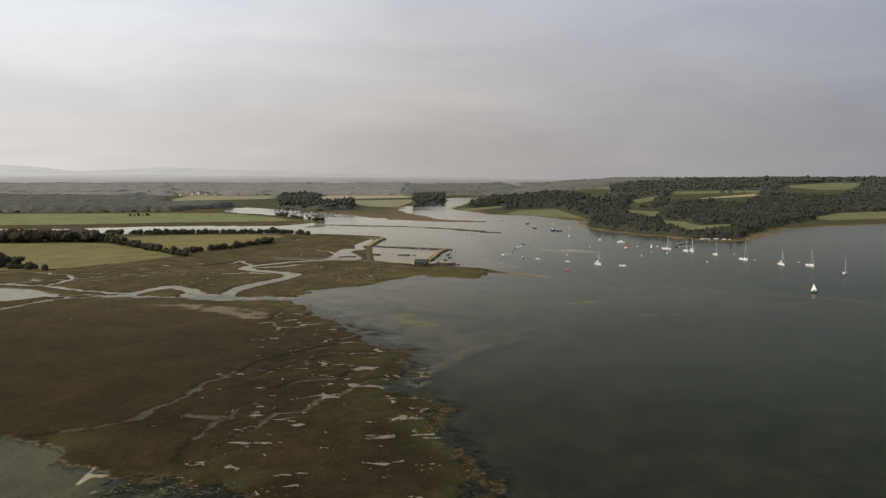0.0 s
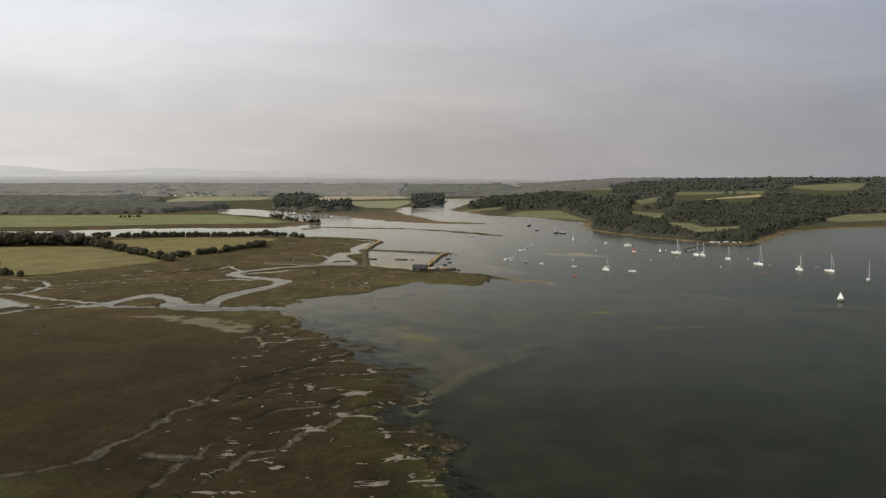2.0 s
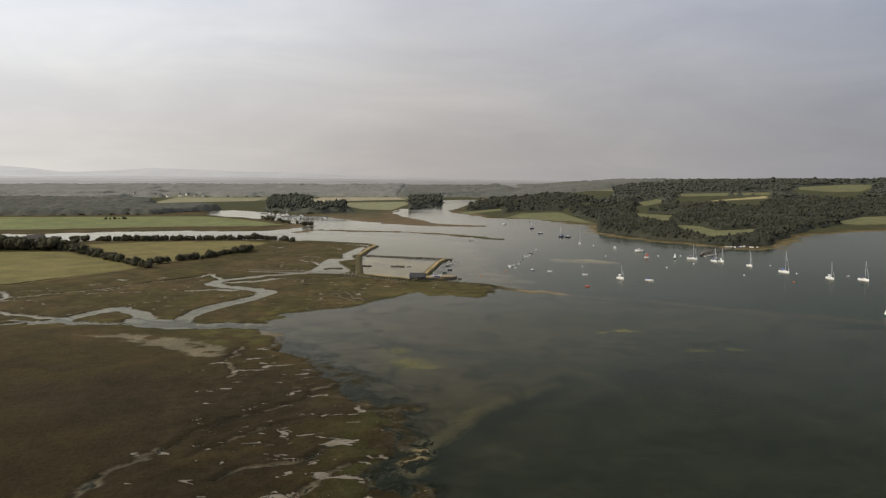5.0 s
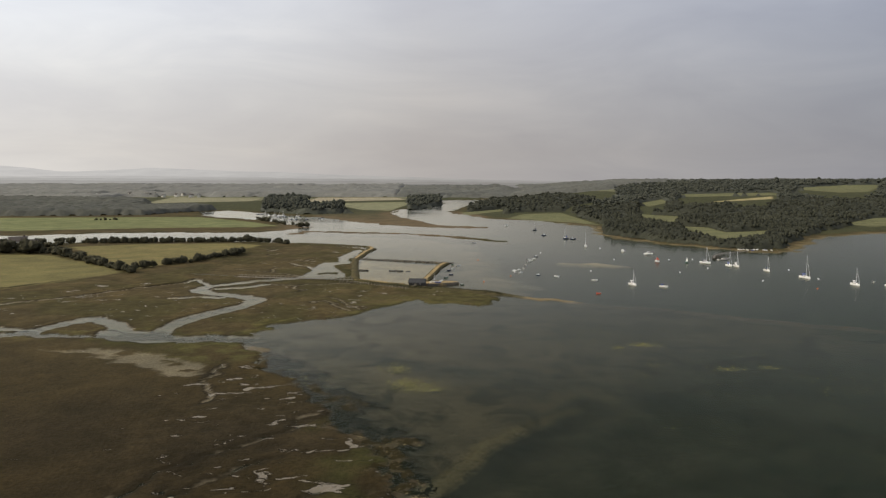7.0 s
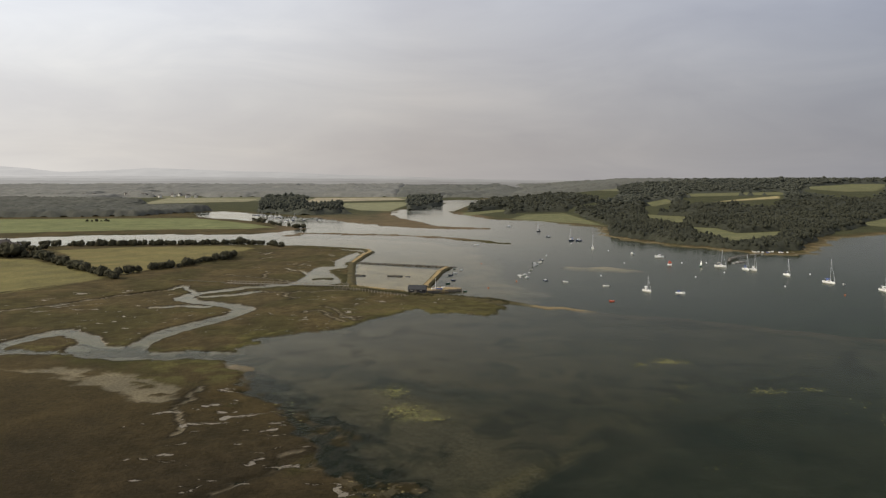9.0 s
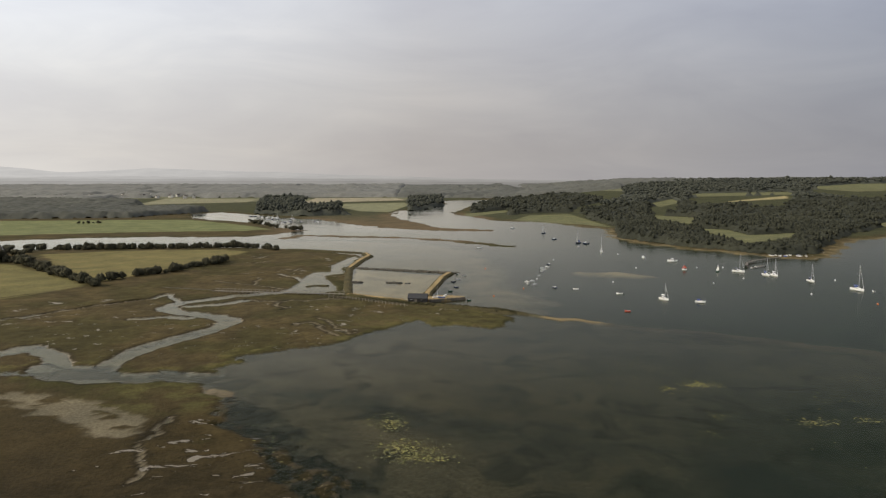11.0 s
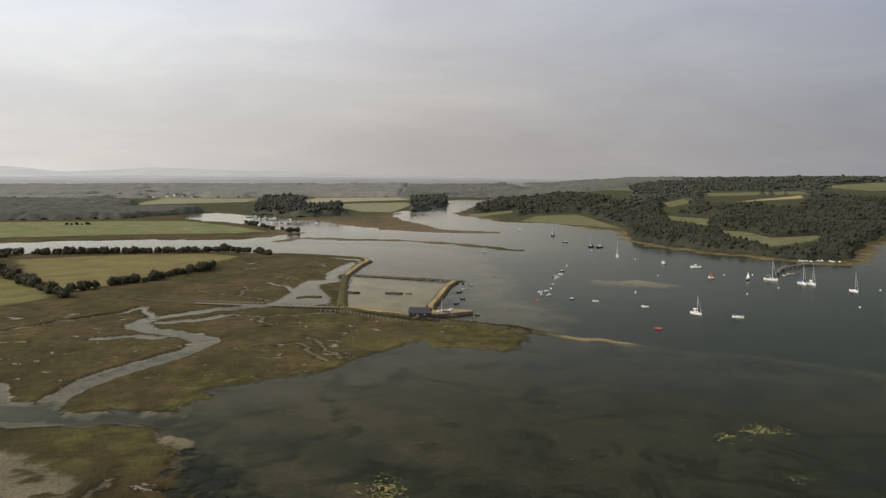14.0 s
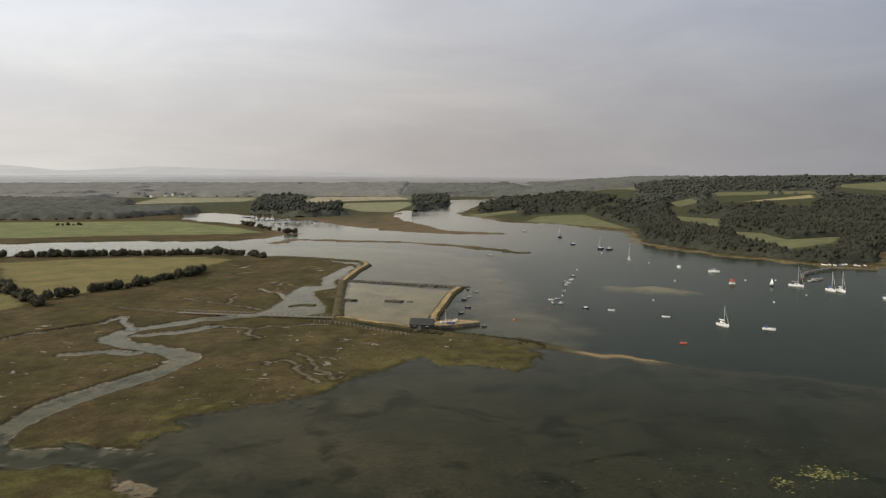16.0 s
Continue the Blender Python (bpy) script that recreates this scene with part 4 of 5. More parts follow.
def motorboat(x, y, turn, L=6.5, kind=0, label="white motorboat with a small wheelhouse"):
    b = thing("motorboat", label, "motorboat", pose(x, y, 0, 0, 0, turn) @ Matrix.Scale(L / 6.5, 4), group="moored motorboats")
    L = 6.5
    B, H = L * .36, L * .11 + .15
    h = part("hull", hull_bm(L, B, H, .35, .9, .35), (M_white, M_white, M_navy)[kind], b)
    part("rubbing_strake", box_bm(-L * .49, -L * .47, -B * .42, B * .42, H - .15, H - .05), M_black, h)
    part("deck", deck_bm(L, B, H, .9, .35), M_deck, b)
    wh = part("wheelhouse", cabin_bm(-L * .12, L * .22, B * .33, B * .26, H + .03, H + (1.35 if kind != 1 else .75), .5), M_white, b)
    if kind == 1:
        part("canopy", cabin_bm(-L * .3, -L * .06, B * .34, B * .33, H + .4, H + 1.5, .3), M_blue, b, "blue canvas canopy")
    part("windscreen", cabin_bm(L * .0, L * .215, B * .29, B * .27, H + .72, H + 1.15 if kind != 1 else H + .8, .35), M_glass, wh)
    for s in (-1, 1):
        part("side_window", box_bm(-L * .08, L * .07, s * B * .30 - .02, s * B * .30 + .02, H + .7, H + 1.1), M_glass, wh)
        part("rail", rod_bm((L * .15, s * B * .33, H + .75), (L * .46, s * .12, H + .95), .03), M_alu, b)
    part("outboard_motor", box_bm(-L * .5 - .45, -L * .5 - .05, -.2, .2, -.1, H + .45, .06), M_black, b)
    part("bench", box_bm(-L * .4, -L * .3, -B * .32, B * .32, H + .08, H + .4, .04), M_deck, b)
    return b


def dinghy(x, y, turn, L=3.2, hull=None, label="small open white dinghy on a mooring", zz=0.0, motor=True):
    b = thing("dinghy", label, "dinghy", pose(x, y, zz, 0, 0, turn), group="small open boats")
    B, H = L * .42, .48
    part("hull", hull_bm(L, B, H, .15, .8, .12, 8), hull or M_white, b)
    part("inside", deck_bm(L * .9, B * .86, H - .03, .8, .12, 8), M_timber, b, "brown inside floor")
    for xx in (-.28, .1):
        part("thwart", box_bm(L * xx - .12, L * xx + .12, -B * .38, B * .38, H + .03, H + .09), M_deck, b)
    if motor:
        part("outboard_motor", box_bm(-L * .5 - .3, -L * .5 - .04, -.13, .13, .0, H + .35, .04), M_black, b)
    return b


def sail_dinghy(x, y, turn, sail, L=4.4, mast=6.0, label="sailing dinghy with its mainsail up", heel=6):
    b = thing("sailing_dinghy", label, "sailing dinghy", pose(x, y, 0, heel, 0, turn), group="sailing dinghies")
    part("hull", hull_bm(L, 1.6, .5, .15, .85, .12, 8), M_green if sail is M_sail and L < 4.3 else M_white, b)
    part("deck", deck_bm(L, 1.6, .5, .85, .12, 8), M_deck, b)
    part("mast", rod_bm((L * .18, 0, .4), (L * .18, 0, mast), .05, .035), M_alu, b)
    part("boom", rod_bm((L * .18, 0, 1.05), (-L * .42, -.5, 1.0), .04), M_alu, b)
    rings = []
    for k in range(7):
        s = k / 6
        zz, w = 1.1 + (mast - 1.2) * s, L * .6 * (1 - s) ** .8 + .05
        rings.append([(L * .18 - .06 - w * u, -.5 * u * (1 - s) - .32 * math.sin(u * math.pi) * (1 - s), zz) for u in (0, .33, .66, 1)])
    bm = loft_bm(rings, False, False)
    bmesh.ops.solidify(bm, geom=list(bm.faces), thickness=.02)
    part("mainsail", bm, sail, b, "filled mainsail")
    j = loft_bm([[(L * .47 - (L * .27 - .0) * u * (1 - s) - L * .25 * s, .25 * math.sin(u * 3) * (1 - s), .75 + (mast * .8 - .8) * s) for u in (0, .5, 1)] for s in (0, .3, .6, .95)], False, False)
    bmesh.ops.solidify(j, geom=list(j.faces), thickness=.02)
    part("jib", j, sail, b)
    part("rudder", box_bm(-L * .5 - .25, -L * .5 - .02, -.03, .03, -.4, .5), M_timber, b)
    return b


YACHTS = [(118, 664, 215, 6.4, 9.2, M_navy), (121, 604, 80, 6.4, 9.8, M_white), (171, 502, -48, 7.6, 9.8, M_white), (180, 489, -80, 6.4, 8.9, M_white), (183.5, 487, -84, 6.4, 9.2, M_white),
          (192, 467, -84, 6.0, 8.8, M_white), (199, 440, -74, 7.8, 12.0, M_white), (211, 416, -84, 6.6, 9.0, M_white), (225, 410, -80, 7.4, 10.4, M_white), (228, 380, 50, 6.0, 9.4, M_white),
          (102, 419, -62, 5.6, 7.2, M_white), (106, 753, 210, 5.0, 6.8, M_navy)]
for k, (x, y, a, L, mh, hm) in enumerate(YACHTS):
    yacht(x, y, a, L, mh, hm, (M_blue, M_white, M_navy)[k % 3], "navy-hulled sailing yacht with bare mast afloat" if hm is M_navy else "white sailing yacht with bare mast on a mooring")
MOTORS = [(123, 660, 200, 5.2, 2), (139, 568, 100, 4.4, 0), (151, 549, 170, 5.8, 0), (115, 412, -36, 4.1, 1), (53, 462, 30, 2.5, 0), (50.5, 470, 170, 2.5, 0), (53.5, 473, 200, 2.4, 0),
          (66, 514, 10, 3.2, 0), (70, 525, 170, 2.6, 0), (73, 537, 160, 2.6, 2), (61, 452, -40, 2.6, 2), (105, 695, 190, 4.0, 2), (85, 809, 10, 4.2, 0)]
for x, y, a, L, kd in MOTORS:
    motorboat(x, y, a, L, kd, ("white motorboat with a small wheelhouse", "white motorboat with a blue canvas canopy", "dark-hulled motorboat with white wheelhouse")[kd])
for x, y, a, L in ((87, 434, 160, 2.9), (70, 447, -30, 2.7), (39, 630, 10, 4.0), (226, 425, 40, 2.8), (60, 492, 60, 2.8), (16.5, 479, 20, 2.6), (64, 508, 30, 2.5), (50, 464, 100, 2.6), (204, 436, 70, 2.5), (66, 521, 30, 2.5)):
    dinghy(x, y, a, L)
for x, y, a in ((14, 471, 10), (14.6, 454, -20), (18.6, 419.5, 40), (11.5, 443, 30), (17, 497, 60), (20.5, 492, 20)):
    dinghy(x, y, a, 2.1, M_navy if a < 15 else M_white if a < 25 else M_green, "small open boat moored beside the quay")
dinghy(79, 393.5, 165, 2.2, M_red, "slim red open boat adrift near the spit", motor=False)
sail_dinghy(178, 320, 100, M_sail, 3.3, 3.9)
sail_dinghy(160.5, 505, 80, M_sail, 3.6, 3.6, "small sailing dinghy with a white sail")
sail_dinghy(144.5, 511, 150, M_red, 2.8, 2.9, "small sailing dinghy with a red sail")
for x, y, a in ((4.5, 421.5, 20), (6.8, 420.8, -30), (8.5, 424.5, 70)):
    dinghy(x, y, a, 3.0, M_white if a > 0 else M_blue, "upturned small boat stored on the quay" if a > 60 else "small boat laid up on the quay", 1.1, False)
rnd = random.Random(5)
for k in range(9):
    x, y = 224 + k * 2.6 + rnd.uniform(-.6, .6), 571 + rnd.uniform(-2, 4) - k * .3
    dinghy(x, y, rnd.uniform(60, 120), rnd.uniform(3.0, 4.2), rnd.choice([M_white, M_white, M_orange, M_blue]), "small boat drawn up on the beach", max(ground_z(x, y), .1) + .12, False)


def buoy(x, y, mat, label):
    b = thing("mooring_buoy", label, "buoy", pose(x, y, 0), group="mooring buoys")
    bm = bmesh.new()
    bmesh.ops.create_icosphere(bm, subdivisions=2, radius=.38, matrix=Matrix.Translation((0, 0, .16)))
    part("float", bm, mat, b)
    part("ring", rod_bm((0, 0, .5), (0, 0, .72), .05), M_rope, b)


for x, y in ((128, 588), (113, 640), (155, 520), (163, 478), (141, 462), (93, 468), (120, 520), (206, 470), (172, 430), (57, 480), (80, 560), (170, 520)):
    buoy(x, y, M_white, "white round mooring buoy on the water")
for x, y in ((46, 450), (30, 430), (186, 405), (34, 520)):
    buoy(x, y, M_orange, "orange round mooring buoy on the water")

# far moorings in the river arm
rnd = random.Random(11)
FAR_HULL = [(-212, 1018, 10, 8, 9), (-190, 992, 10, 8, 9), (-166, 965, 14, 10, 7), (-142, 897, 26, 20, 8)]
src_y, src_m, src_d = yacht(-182, 950, 10, 5.5, 6.5), motorboat(-176, 975, 15, 4.6, 0), motorboat(-150, 915, 5, 4.4, 2, "dark-hulled motorboat with white wheelhouse")
for cx, cy, sx, sy, count in FAR_HULL:
    for k in range(count):
        x, y = cx + rnd.uniform(-sx, sx), cy + rnd.uniform(-sy, sy)
        copy_thing(rnd.choice([src_y, src_m, src_m, src_d, src_d]), pose(x, y, 0, 0, 0, rnd.uniform(-25, 25) + rnd.choice([0, 180])) @ Matrix.Scale(.8, 4))


# ---- houses ----
def house(x, y, turn, L=11, W=7, E=5.0, R=8.0, wall=None, roof=None, label="pale rendered farmhouse with a tiled roof"):
    b = thing("house", label, "house", pose(x, y, max(ground_z(x, y), .2) - .2, 0, 0, turn), group="far houses")
    wall, roof = wall or M_render, roof or M_tile
    bm = loft_bm([[(sx * L / 2, -W / 2, 0), (sx * L / 2, W / 2, 0), (sx * L / 2, W / 2, E), (sx * L / 2, 0, R), (sx * L / 2, -W / 2, E)] for sx in (-1, 1)])
    part("wall", bm, wall, b)
    sl, ln = math.atan2(R - E, W / 2), math.hypot(R - E, W / 2) + .5
    for sy in (-1, 1):
        r = part("roof", box_bm(-L / 2 - .4, L / 2 + .4, -ln / 2, ln / 2, .03, .22, .04), roof, b)
        r.matrix_basis = Matrix.Translation((0, sy * (W / 4 + .14), (R + E) / 2 - .05)) @ Matrix.Rotation(-sy * sl, 4, "X")
        for k in range(4):
            for zz in (.9, 3.2):
                part("window", box_bm(-L / 2 + 1 + k * (L - 3) / 3, -L / 2 + 2 + k * (L - 3) / 3, sy * W / 2 - .05, sy * W / 2 + .06, zz, zz + 1.2), M_glass, b)
    part("chimney", box_bm(L * .3, L * .3 + .9, -.45, .45, R - 1, R + 1.2, .05), M_tile, b)
    return b


h0 = house(-286, 585, 25)
house(-305, 592, 110, 14, 6, 3.0, 5.2, M_timber, M_slate, "weathered timber barn with a slate roof")
house(-272, 575, 10, 9, 6, 4.2, 6.8)
house(1072, 1756, -20, 14, 8)
for k in range(26):
    x, y = -720 + rnd.uniform(-230, 240), 1660 + rnd.uniform(-50, 55)
    copy_thing(h0, pose(x, y, max(ground_z(x, y), 0) - .2, 0, 0, rnd.uniform(0, 180)) @ Matrix.Scale(.8, 4))
for k in range(5):
    x, y = 1040 + rnd.uniform(-60, 90), 1740 + rnd.uniform(-40, 60)
    copy_thing(h0, pose(x, y, max(ground_z(x, y), 0) - .2, 0, 0, rnd.uniform(0, 180)))


# ---- trees ----
def unit_ico(sub):
    bm = bmesh.new()
    bmesh.ops.create_icosphere(bm, subdivisions=sub, radius=1)
    V = np.array([v.co[:] for v in bm.verts])
    F = np.array([[v.index for v in f.verts] for f in bm.faces])
    bm.free()
    return V, F


ICO1, ICO2 = unit_ico(1), unit_ico(2)


def clumps(rs, n, r, h, ico, leaves, low=.1):
    """Leafy lumps about a centre: vertices and triangles of a crown r wide and h high."""
    Vs, Fs, o = [], [], 0
    for k in range(n):
        a, q = rs.uniform(0, 6.283), math.sqrt(rs.uniform(0, 1)) * .72 * (n > 1)
        zc = h * (low + .36 + rs.uniform(-.22, .3) * (n > 1) * (1 - q * .5))
        s = np.array([r, r, h * .62]) * rs.uniform(.3, .52) if n > 1 else np.array([r, r, h * .5]) * .95
        v = ico[0] * (1 + rs.uniform(-.3, .3, (len(ico[0]), 1)))
        v = v * s + np.array([math.cos(a) * q * r, math.sin(a) * q * r, zc])
        Vs.append(v)
        Fs.append(ico[1] + o)
        o += len(v)
        if leaves:
            pick = v[rs.integers(0, len(v), leaves)] + rs.normal(0, .06 * r, (leaves, 3))
            tri = (pick[:, None, :] + rs.normal(0, .06 * r, (leaves, 3, 3))).reshape(-1, 3)
            Vs.append(tri)
            Fs.append(np.arange(leaves * 3).reshape(-1, 3) + o)
            o += leaves * 3
    V = np.concatenate(Vs)
    V[:, 2] = np.maximum(V[:, 2], .05 * h)
    return V, np.concatenate(Fs)


def tree(seed, r, h, label):
    rs = np.random.default_rng(seed)
    b = thing("tree", label, "tree", group="hedgerow trees")
    bm = rod_bm((0, 0, -.4), (0, 0, h * .5), .035 * h, .018 * h, 7)
    for k in range(4):
        a = k * 1.6 + seed
        rod_bm((0, 0, h * (.25 + .06 * k)), (math.cos(a) * r * .55, math.sin(a) * r * .55, h * .55), .016 * h, .006 * h, 5, bm)
    part("trunk", bm, M_bark, b)
    V, F = clumps(rs, 20, r, h, ICO1, 44)
    c = new("crown", mesh_np("crown", V, F, [M_leaf]))
    c.parent = b
    return b


TREES = [tree(k, r, h, lb) for k, (r, h, lb) in enumerate([(3.6, 6.2, "round dark green oak in a hedgerow"), (3.0, 5.2, "bushy dark green hawthorn in a hedgerow"), (4.4, 7.6, "broad dark green oak beside a field"), (2.3, 3.8, "low dark green bush in a hedgerow")])]
FIRST = [False] * 4


def plant(x, y, kind, s=1.0):
    m = pose(x, y, max(ground_z(x, y), 0) - .05, 0, 0, rnd.uniform(0, 360)) @ Matrix.Diagonal((s, s, s * rnd.uniform(.85, 1.15), 1))
    if not FIRST[kind]:
        FIRST[kind] = True
        TREES[kind].matrix_basis = m
    else:
        copy_thing(TREES[kind], m)


rnd = random.Random(21)


def hedge(pts, gap, kinds, spread=1.5, s=1.0):
    for x, y in resample(pts, gap):
        plant(x + rnd.uniform(-spread, spread), y + rnd.uniform(-spread, spread), rnd.choice(kinds), s * rnd.uniform(.5, 1.3))


hedge([(-330, 618), (-288, 620), (-267, 622), (-249, 625)], 5.5, [0, 2, 1], 3)
hedge([(-249, 625), (-207, 630), (-169, 634), (-134, 639), (-112, 630)], 2.1, [1, 3, 1], 1.8)
hedge([(-112, 628), (-104, 618)], 3, [3], 1)
hedge([(-150, 490), (-138, 500), (-134, 512)], 2.2, [0, 1, 1], 2.2, .95)
hedge([(-134, 516), (-126, 534), (-121, 556)], 2.2, [0, 1, 1, 3], 2.2)
hedge([(-160, 472), (-152, 482)], 4, [3], 1)
hedge([(-300, 566), (-273, 562), (-247, 552), (-225, 530), (-206, 508), (-184, 487)], 2.6, [0, 1, 3], 2.8)
hedge([(-184, 487), (-166, 468), (-156, 458)], 3.5, [3, 1], 2)
hedge([(-330, 560), (-300, 580), (-262, 585)], 6, [0, 2], 4)
hedge([(-320, 605), (-290, 600), (-262, 600)], 7, [0, 2], 4)
hedge([(-196, 925), (-180, 885), (-150, 835), (-128, 805)], 7, [0, 3, 1], 3, .9)
hedge([(-128, 800), (-118, 792)], 4, [0, 1], 2)
hedge([(-368, 880), (-342, 884)], 3.5, [3, 1], 2, .75)
hedge([(-292, 396), (-268, 404), (-240, 413)], 4, [0, 2, 2], 4, 1.5)
hedge([(-350, 548), (-300, 550), (-258, 553)], 5, [2, 2, 0], 5, 1.75)
hedge([(-236, 403), (-212, 398)], 3.5, [3, 1], 2)
hedge([(-385, 560), (-345, 575), (-305, 558)], 5, [0, 2], 6, 1.2)
hedge([(-420, 600), (-330, 610)], 5, [0, 2], 4, 1.1)


# woods, as one leafy canopy each
def ground_zs(x, y):
    i, j = np.clip(np.searchsorted(GX, x) - 1, 0, nx - 2), np.clip(np.searchsorted(GY, y) - 1, 0, ny - 2)
    u, v = (x - GX[i]) / (GX[i + 1] - GX[i]), (y - GY[j]) / (GY[j + 1] - GY[j])
    g = z.reshape(shape)
    return (g[j, i] * (1 - u) + g[j, i + 1] * u) * (1 - v) + (g[j + 1, i] * (1 - u) + g[j + 1, i + 1] * u) * v


def wood(name, label, outlines, step, height, mat, seed, holes=(), clear=False, shade=False, patch=0.0, leaf=.9, leaves=1.0, crowns=0.0, fill=.72, reach=(.3, .5, .7, .9, 1.05)):
    """A canopy of crowns inside the outlines, open where fields lie in or just behind it."""
    rs = np.random.default_rng(seed)
    Vs, Fs, o = [], [], 0
    for outline in outlines:
        xs, ys = [p[0] for p in outline], [p[1] for p in outline]
        gx = np.arange(min(xs) - step, max(xs) + step, step)
        gy, yy = [], min(ys) - step
        while yy < max(ys) + step:
            gy.append(yy)
            yy += step * (1 + max(0, (yy - 800) / 600))
        x, y = np.meshgrid(gx, np.array(gy))
        shp = x.shape
        grow = 1 + np.maximum(0, (y - 800) / 900)
        x = x + rs.uniform(-.32, .32, shp) * step
        y = y + rs.uniform(-.32, .32, shp) * step * grow
        x, y = x.ravel(), y.ravel()
        d = inside_dist(outline, x + (fbm(x / 14, y / 14, seed) - .5) * 16, y + (fbm(x / 14, y / 14, seed + 1) - .5) * 16, 200)
        g = np.maximum(ground_zs(x, y), 0)
        soft = .75 if crowns else .85
        h = height * (1 - soft / 2 + soft * fbm(x / (11 if crowns else 8), y / (11 if crowns else 12), seed + 2, 3)) * (.8 + .4 * vnoise(x / 60, y / 60, seed + 3))
        for q in holes:
            d = np.minimum(d, -inside_dist(q, x, y, 40) - 1)
            if clear:
                k = h / np.maximum(54 - g - h, 8)
                for f in reach:
                    d = np.minimum(d, np.where(inside_dist(q, x + x * f * k, y + (y - 90) * f * k, 40) > 0, -1, d))
        if patch:
            d = np.minimum(d, (fbm(x / 120, y / 70, seed + 4, 3) - patch) * 120)
        d = np.where(np.abs(x) > .68 * y + 60, -1, d)
        up = smooth(-.2 * step, 4.5, d)
        top_z = g - .4 + (h * (fill if crowns else 1) + rs.uniform(-.16, .16, len(x)) * soft * height) * np.sqrt(up)
        V = np.stack([x, y, top_z], 1)
        i = np.arange(len(x)).reshape(shp)
        q4 = np.stack([i[:-1, :-1], i[:-1, 1:], i[1:, 1:], i[1:, :-1]], -1).reshape(-1, 4)
        q4 = q4[(d[q4] > 0).any(1)]
        tri = np.concatenate([q4[:, [0, 1, 2]], q4[:, [0, 2, 3]]])
        Vs.append(V)
        Fs.append(tri + o)
        o += len(V)
        live = np.nonzero(up > .3)[0]
        if crowns:
            gr = 1 + np.maximum(0, (y[live] - 800) / 900)
            chance = np.minimum(1, step * step * (1 + np.maximum(0, (y[live] - 800) / 600)) / (crowns * gr) ** 2)
            for v in live[rs.uniform(0, 1, len(live)) < chance]:
                gv = 1 + max(0, (y[v] - 800) / 900)
                cv, cf = clumps(rs, 2, crowns * .72 * gv * rs.uniform(.75, 1.25), h[v] * rs.uniform(.85, 1.15), ICO1, 14, .22 + .4 * (fill > .8))
                Vs.append(cv + np.array([x[v], y[v], g[v] - .4]))
                Fs.append(cf + o)
                o += len(cv)
    ob = new(name, mesh_np(name, np.concatenate(Vs), np.concatenate(Fs), [mat], shade))
    tagged(ob, label, "wood", kind="stuff")


holes = [f[3] for f in FIELDS]
VILLAGE = [(-960, 1640), (-470, 1640), (-470, 1700), (-960, 1700)]
wood("shore_wood", "dense dark green oak wood along the shore", [[(164, 725), (168, 680), (188, 634), (215, 600), (232, 578), (258, 582), (300, 640), (335, 690), (400, 760), (300, 850), (230, 870), (190, 810)]], 3.0, 7.5, M_wood, 31, holes, clear=True, shade=True, crowns=4.2, reach=(.3, .5, .7))
wood("inland_wood", "wide dark green woods between fields", [[(195, 830), (300, 840), (390, 740), (420, 770), (560, 830), (900, 900), (1000, 1140), (250, 1140), (210, 1080), (190, 950)],
     [(455, 755), (520, 775), (660, 800), (660, 840), (560, 800)]], 4.5, 7, M_wood, 32, holes, clear=True, shade=True, crowns=5.6)
wood("hillside_wood", "woods on the rising hillside, greyed by painted haze", [[(250, 1140), (1000, 1140), (1100, 1300), (1150, 1800), (700, 1850), (420, 1600), (330, 1300)]], 5, 6.5, M_mid_leaf, 37, holes, clear=True, shade=True, crowns=5.5, fill=.85)
wood("river_wood", "dark green wood beside the upper river", [[(62, 1060), (80, 1000), (92, 990), (112, 1030), (125, 1060), (190, 1060), (230, 1180), (300, 1300), (300, 1600), (140, 1500), (95, 1320), (70, 1180)], [(100, 925), (112, 900), (122, 925), (108, 945)]], 4.5, 7.5, M_wood, 33, holes, clear=True, shade=True, crowns=5.8)
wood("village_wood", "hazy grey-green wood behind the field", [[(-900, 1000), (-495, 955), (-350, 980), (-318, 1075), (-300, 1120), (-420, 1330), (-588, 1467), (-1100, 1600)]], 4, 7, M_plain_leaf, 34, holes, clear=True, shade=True)
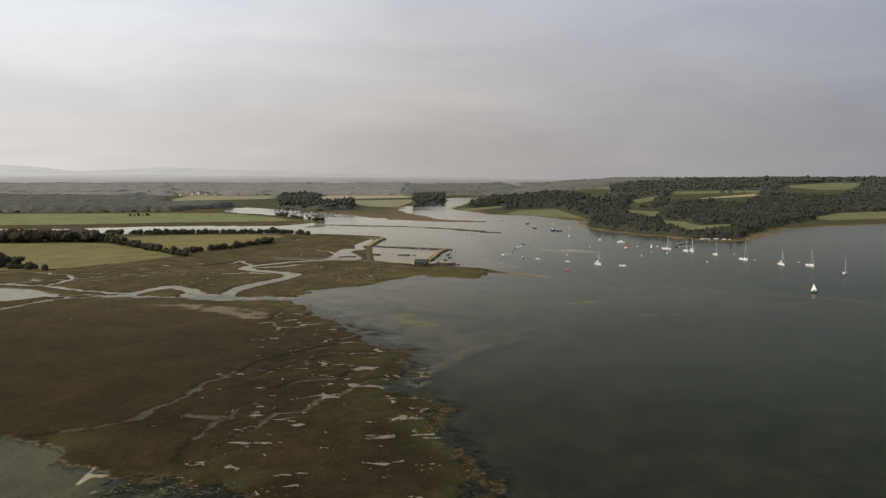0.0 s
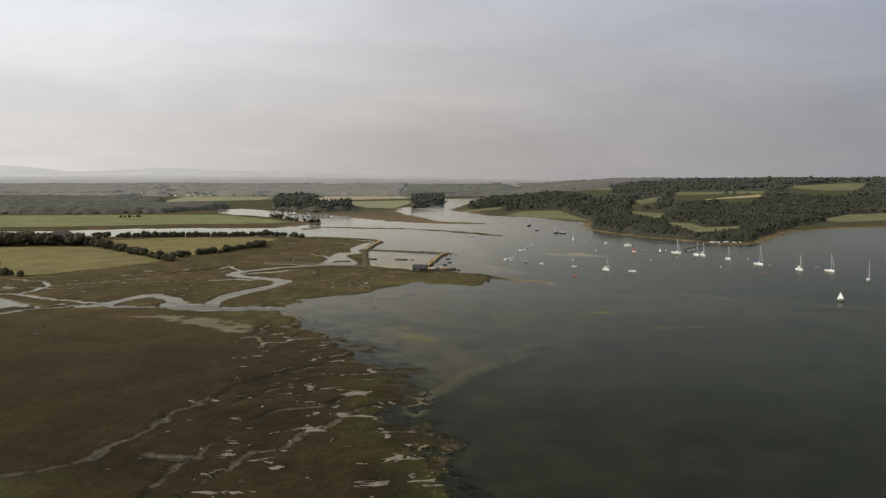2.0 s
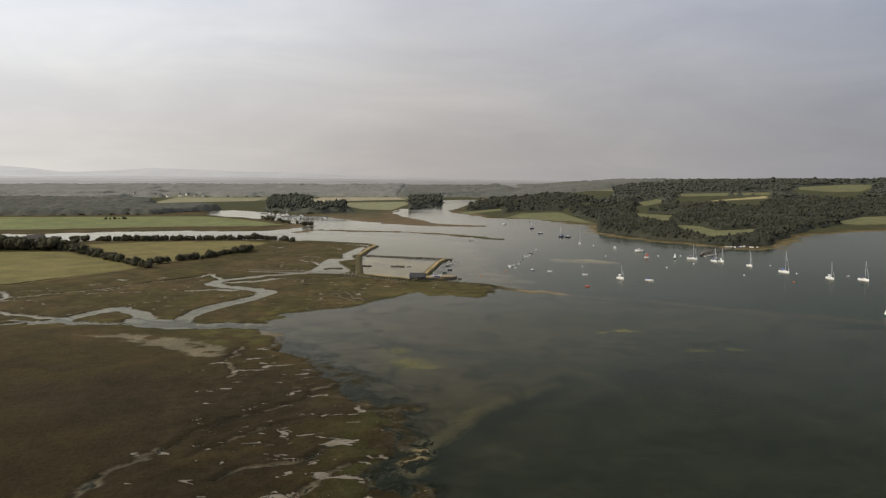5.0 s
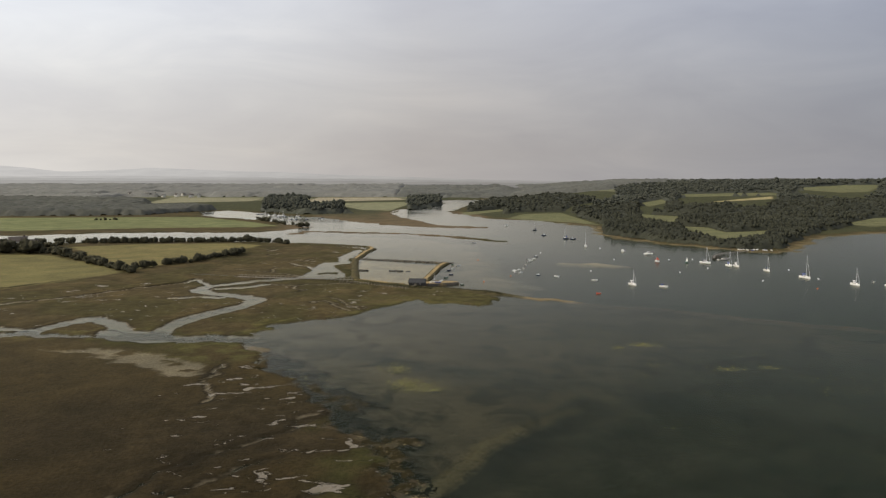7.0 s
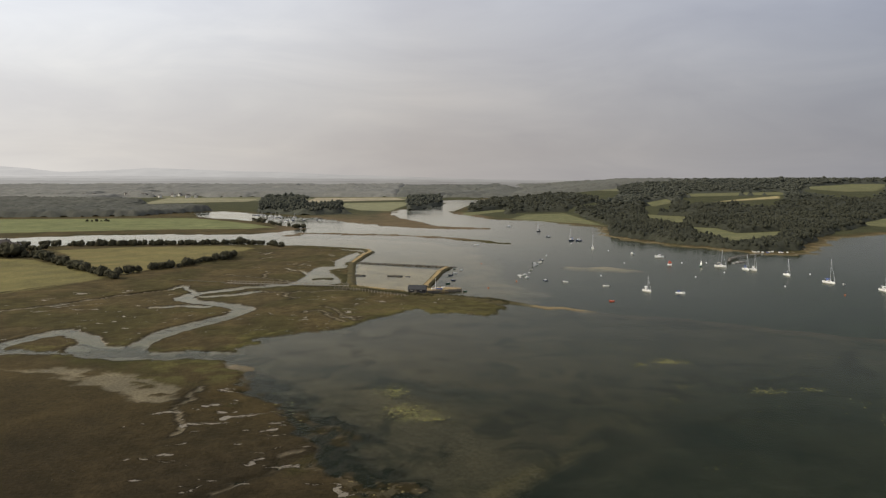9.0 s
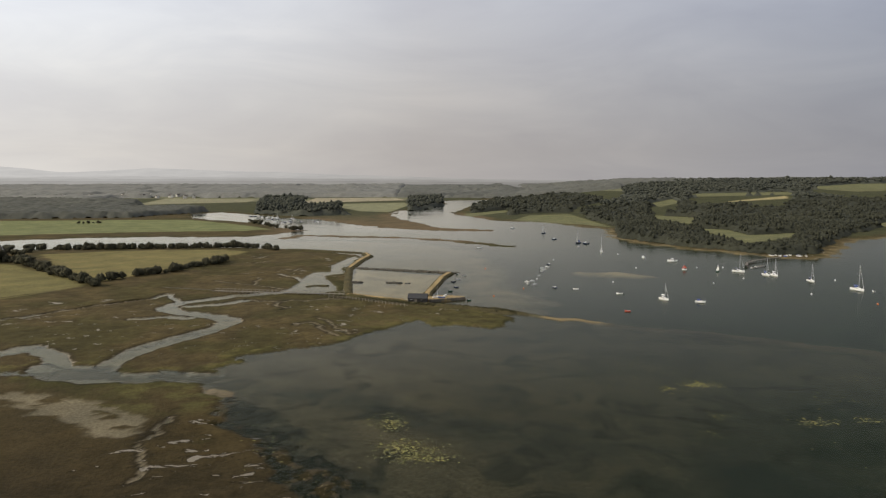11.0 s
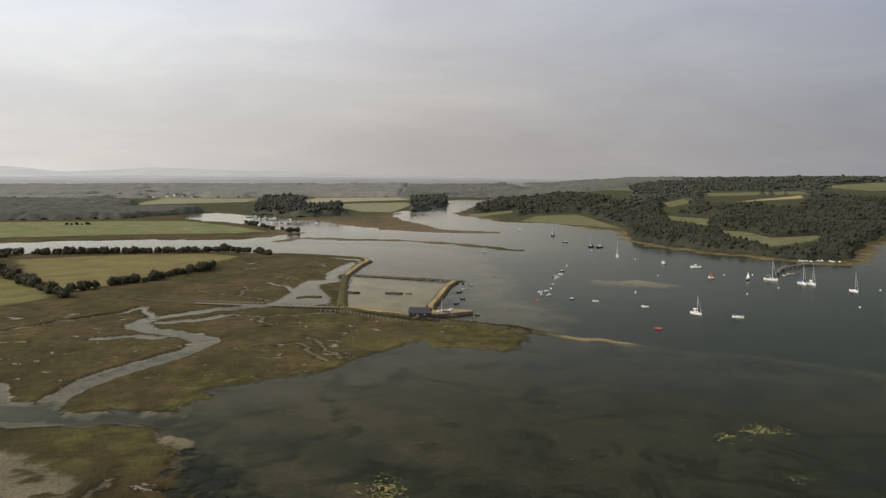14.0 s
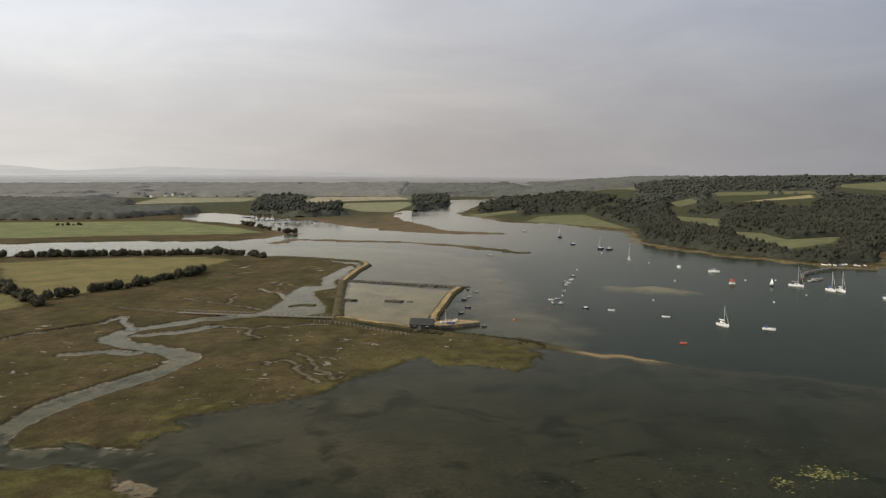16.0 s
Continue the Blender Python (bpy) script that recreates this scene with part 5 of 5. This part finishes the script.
wood("creek_wood", "wood at the head of the creek, greyed by painted haze", [[(-222, 1062), (-260, 1250), (-300, 1440), (-276, 1540), (-150, 1330), (-86, 1138), (-84, 1040), (-150, 1010)], [(-37, 1140), (-30, 1480), (35, 1550), (28, 1260), (-14, 1142)]], 4, 8.5, M_mid_leaf, 35, holes, clear=True, shade=True, crowns=5.0, fill=.85)
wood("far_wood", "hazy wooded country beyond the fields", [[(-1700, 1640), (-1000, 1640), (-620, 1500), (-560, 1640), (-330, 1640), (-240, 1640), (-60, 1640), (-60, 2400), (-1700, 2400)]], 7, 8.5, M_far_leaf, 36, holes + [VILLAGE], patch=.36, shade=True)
wood("upland_wood", "woods beyond the upper river, greyed by painted haze", [[(-60, 1640), (200, 1600), (400, 1600), (1000, 1900), (1500, 2400), (-60, 2400)]], 7, 8, M_upland_leaf, 38, holes, patch=.4, shade=True)

# ---- algae mats ----
rs = np.random.default_rng(8)
Vs, Fs, o = [], [], 0
for cx, cy, rx, ry, n in ((-4, 256, 7, 6, 330), (-7, 270, 3, 4, 80), (70, 297, 6, 3, 150), (61, 294, 4, 3, 50), (65, 273, 3, 3, 20), (60, 318, 5, 10, 24), (85, 269, 5, 2.5, 90), (97, 270, 4, 2, 50), (-9, 272, 5, 5, 90), (0, 252, 6, 3, 120), (97, 285, 10, 6, 14), (113, 300, 8, 3, 14), (56, 224, 10, 1.2, 8), (60, 262, 4, 3, 8), (110, 250, 25, 14, 60), (40, 300, 30, 20, 90), (-30, 262, 8, 14, 40), (-45, 119, 16, 3, 60), (0, 140, 5, 22, 30)):
    for k in range(n):
        x, y, s = cx + rs.normal(0, rx * .5), cy + rs.normal(0, ry * .5), rs.uniform(.06, .26)
        m, a0 = 7, rs.uniform(0, 6)
        rad = rs.uniform(.5, 1.2, m) * s
        ang = a0 + np.arange(m) * 2 * math.pi / m
        zz = max(ground_z(x, y), 0)
        ring = np.stack([x + np.cos(ang) * rad * 1.5, y + np.sin(ang) * rad, np.full(m, zz + .01)], 1)
        Vs += [ring, [[x, y, zz + .07]]]
        Fs += [(o + i, o + (i + 1) % m, o + m) for i in range(m)]
        o += m + 1
tagged(new("algae_mats", mesh_np("algae_mats", np.concatenate(Vs), Fs, [M_algae])), "floating yellow-green algae mats on the shallows", "algae", kind="stuff")
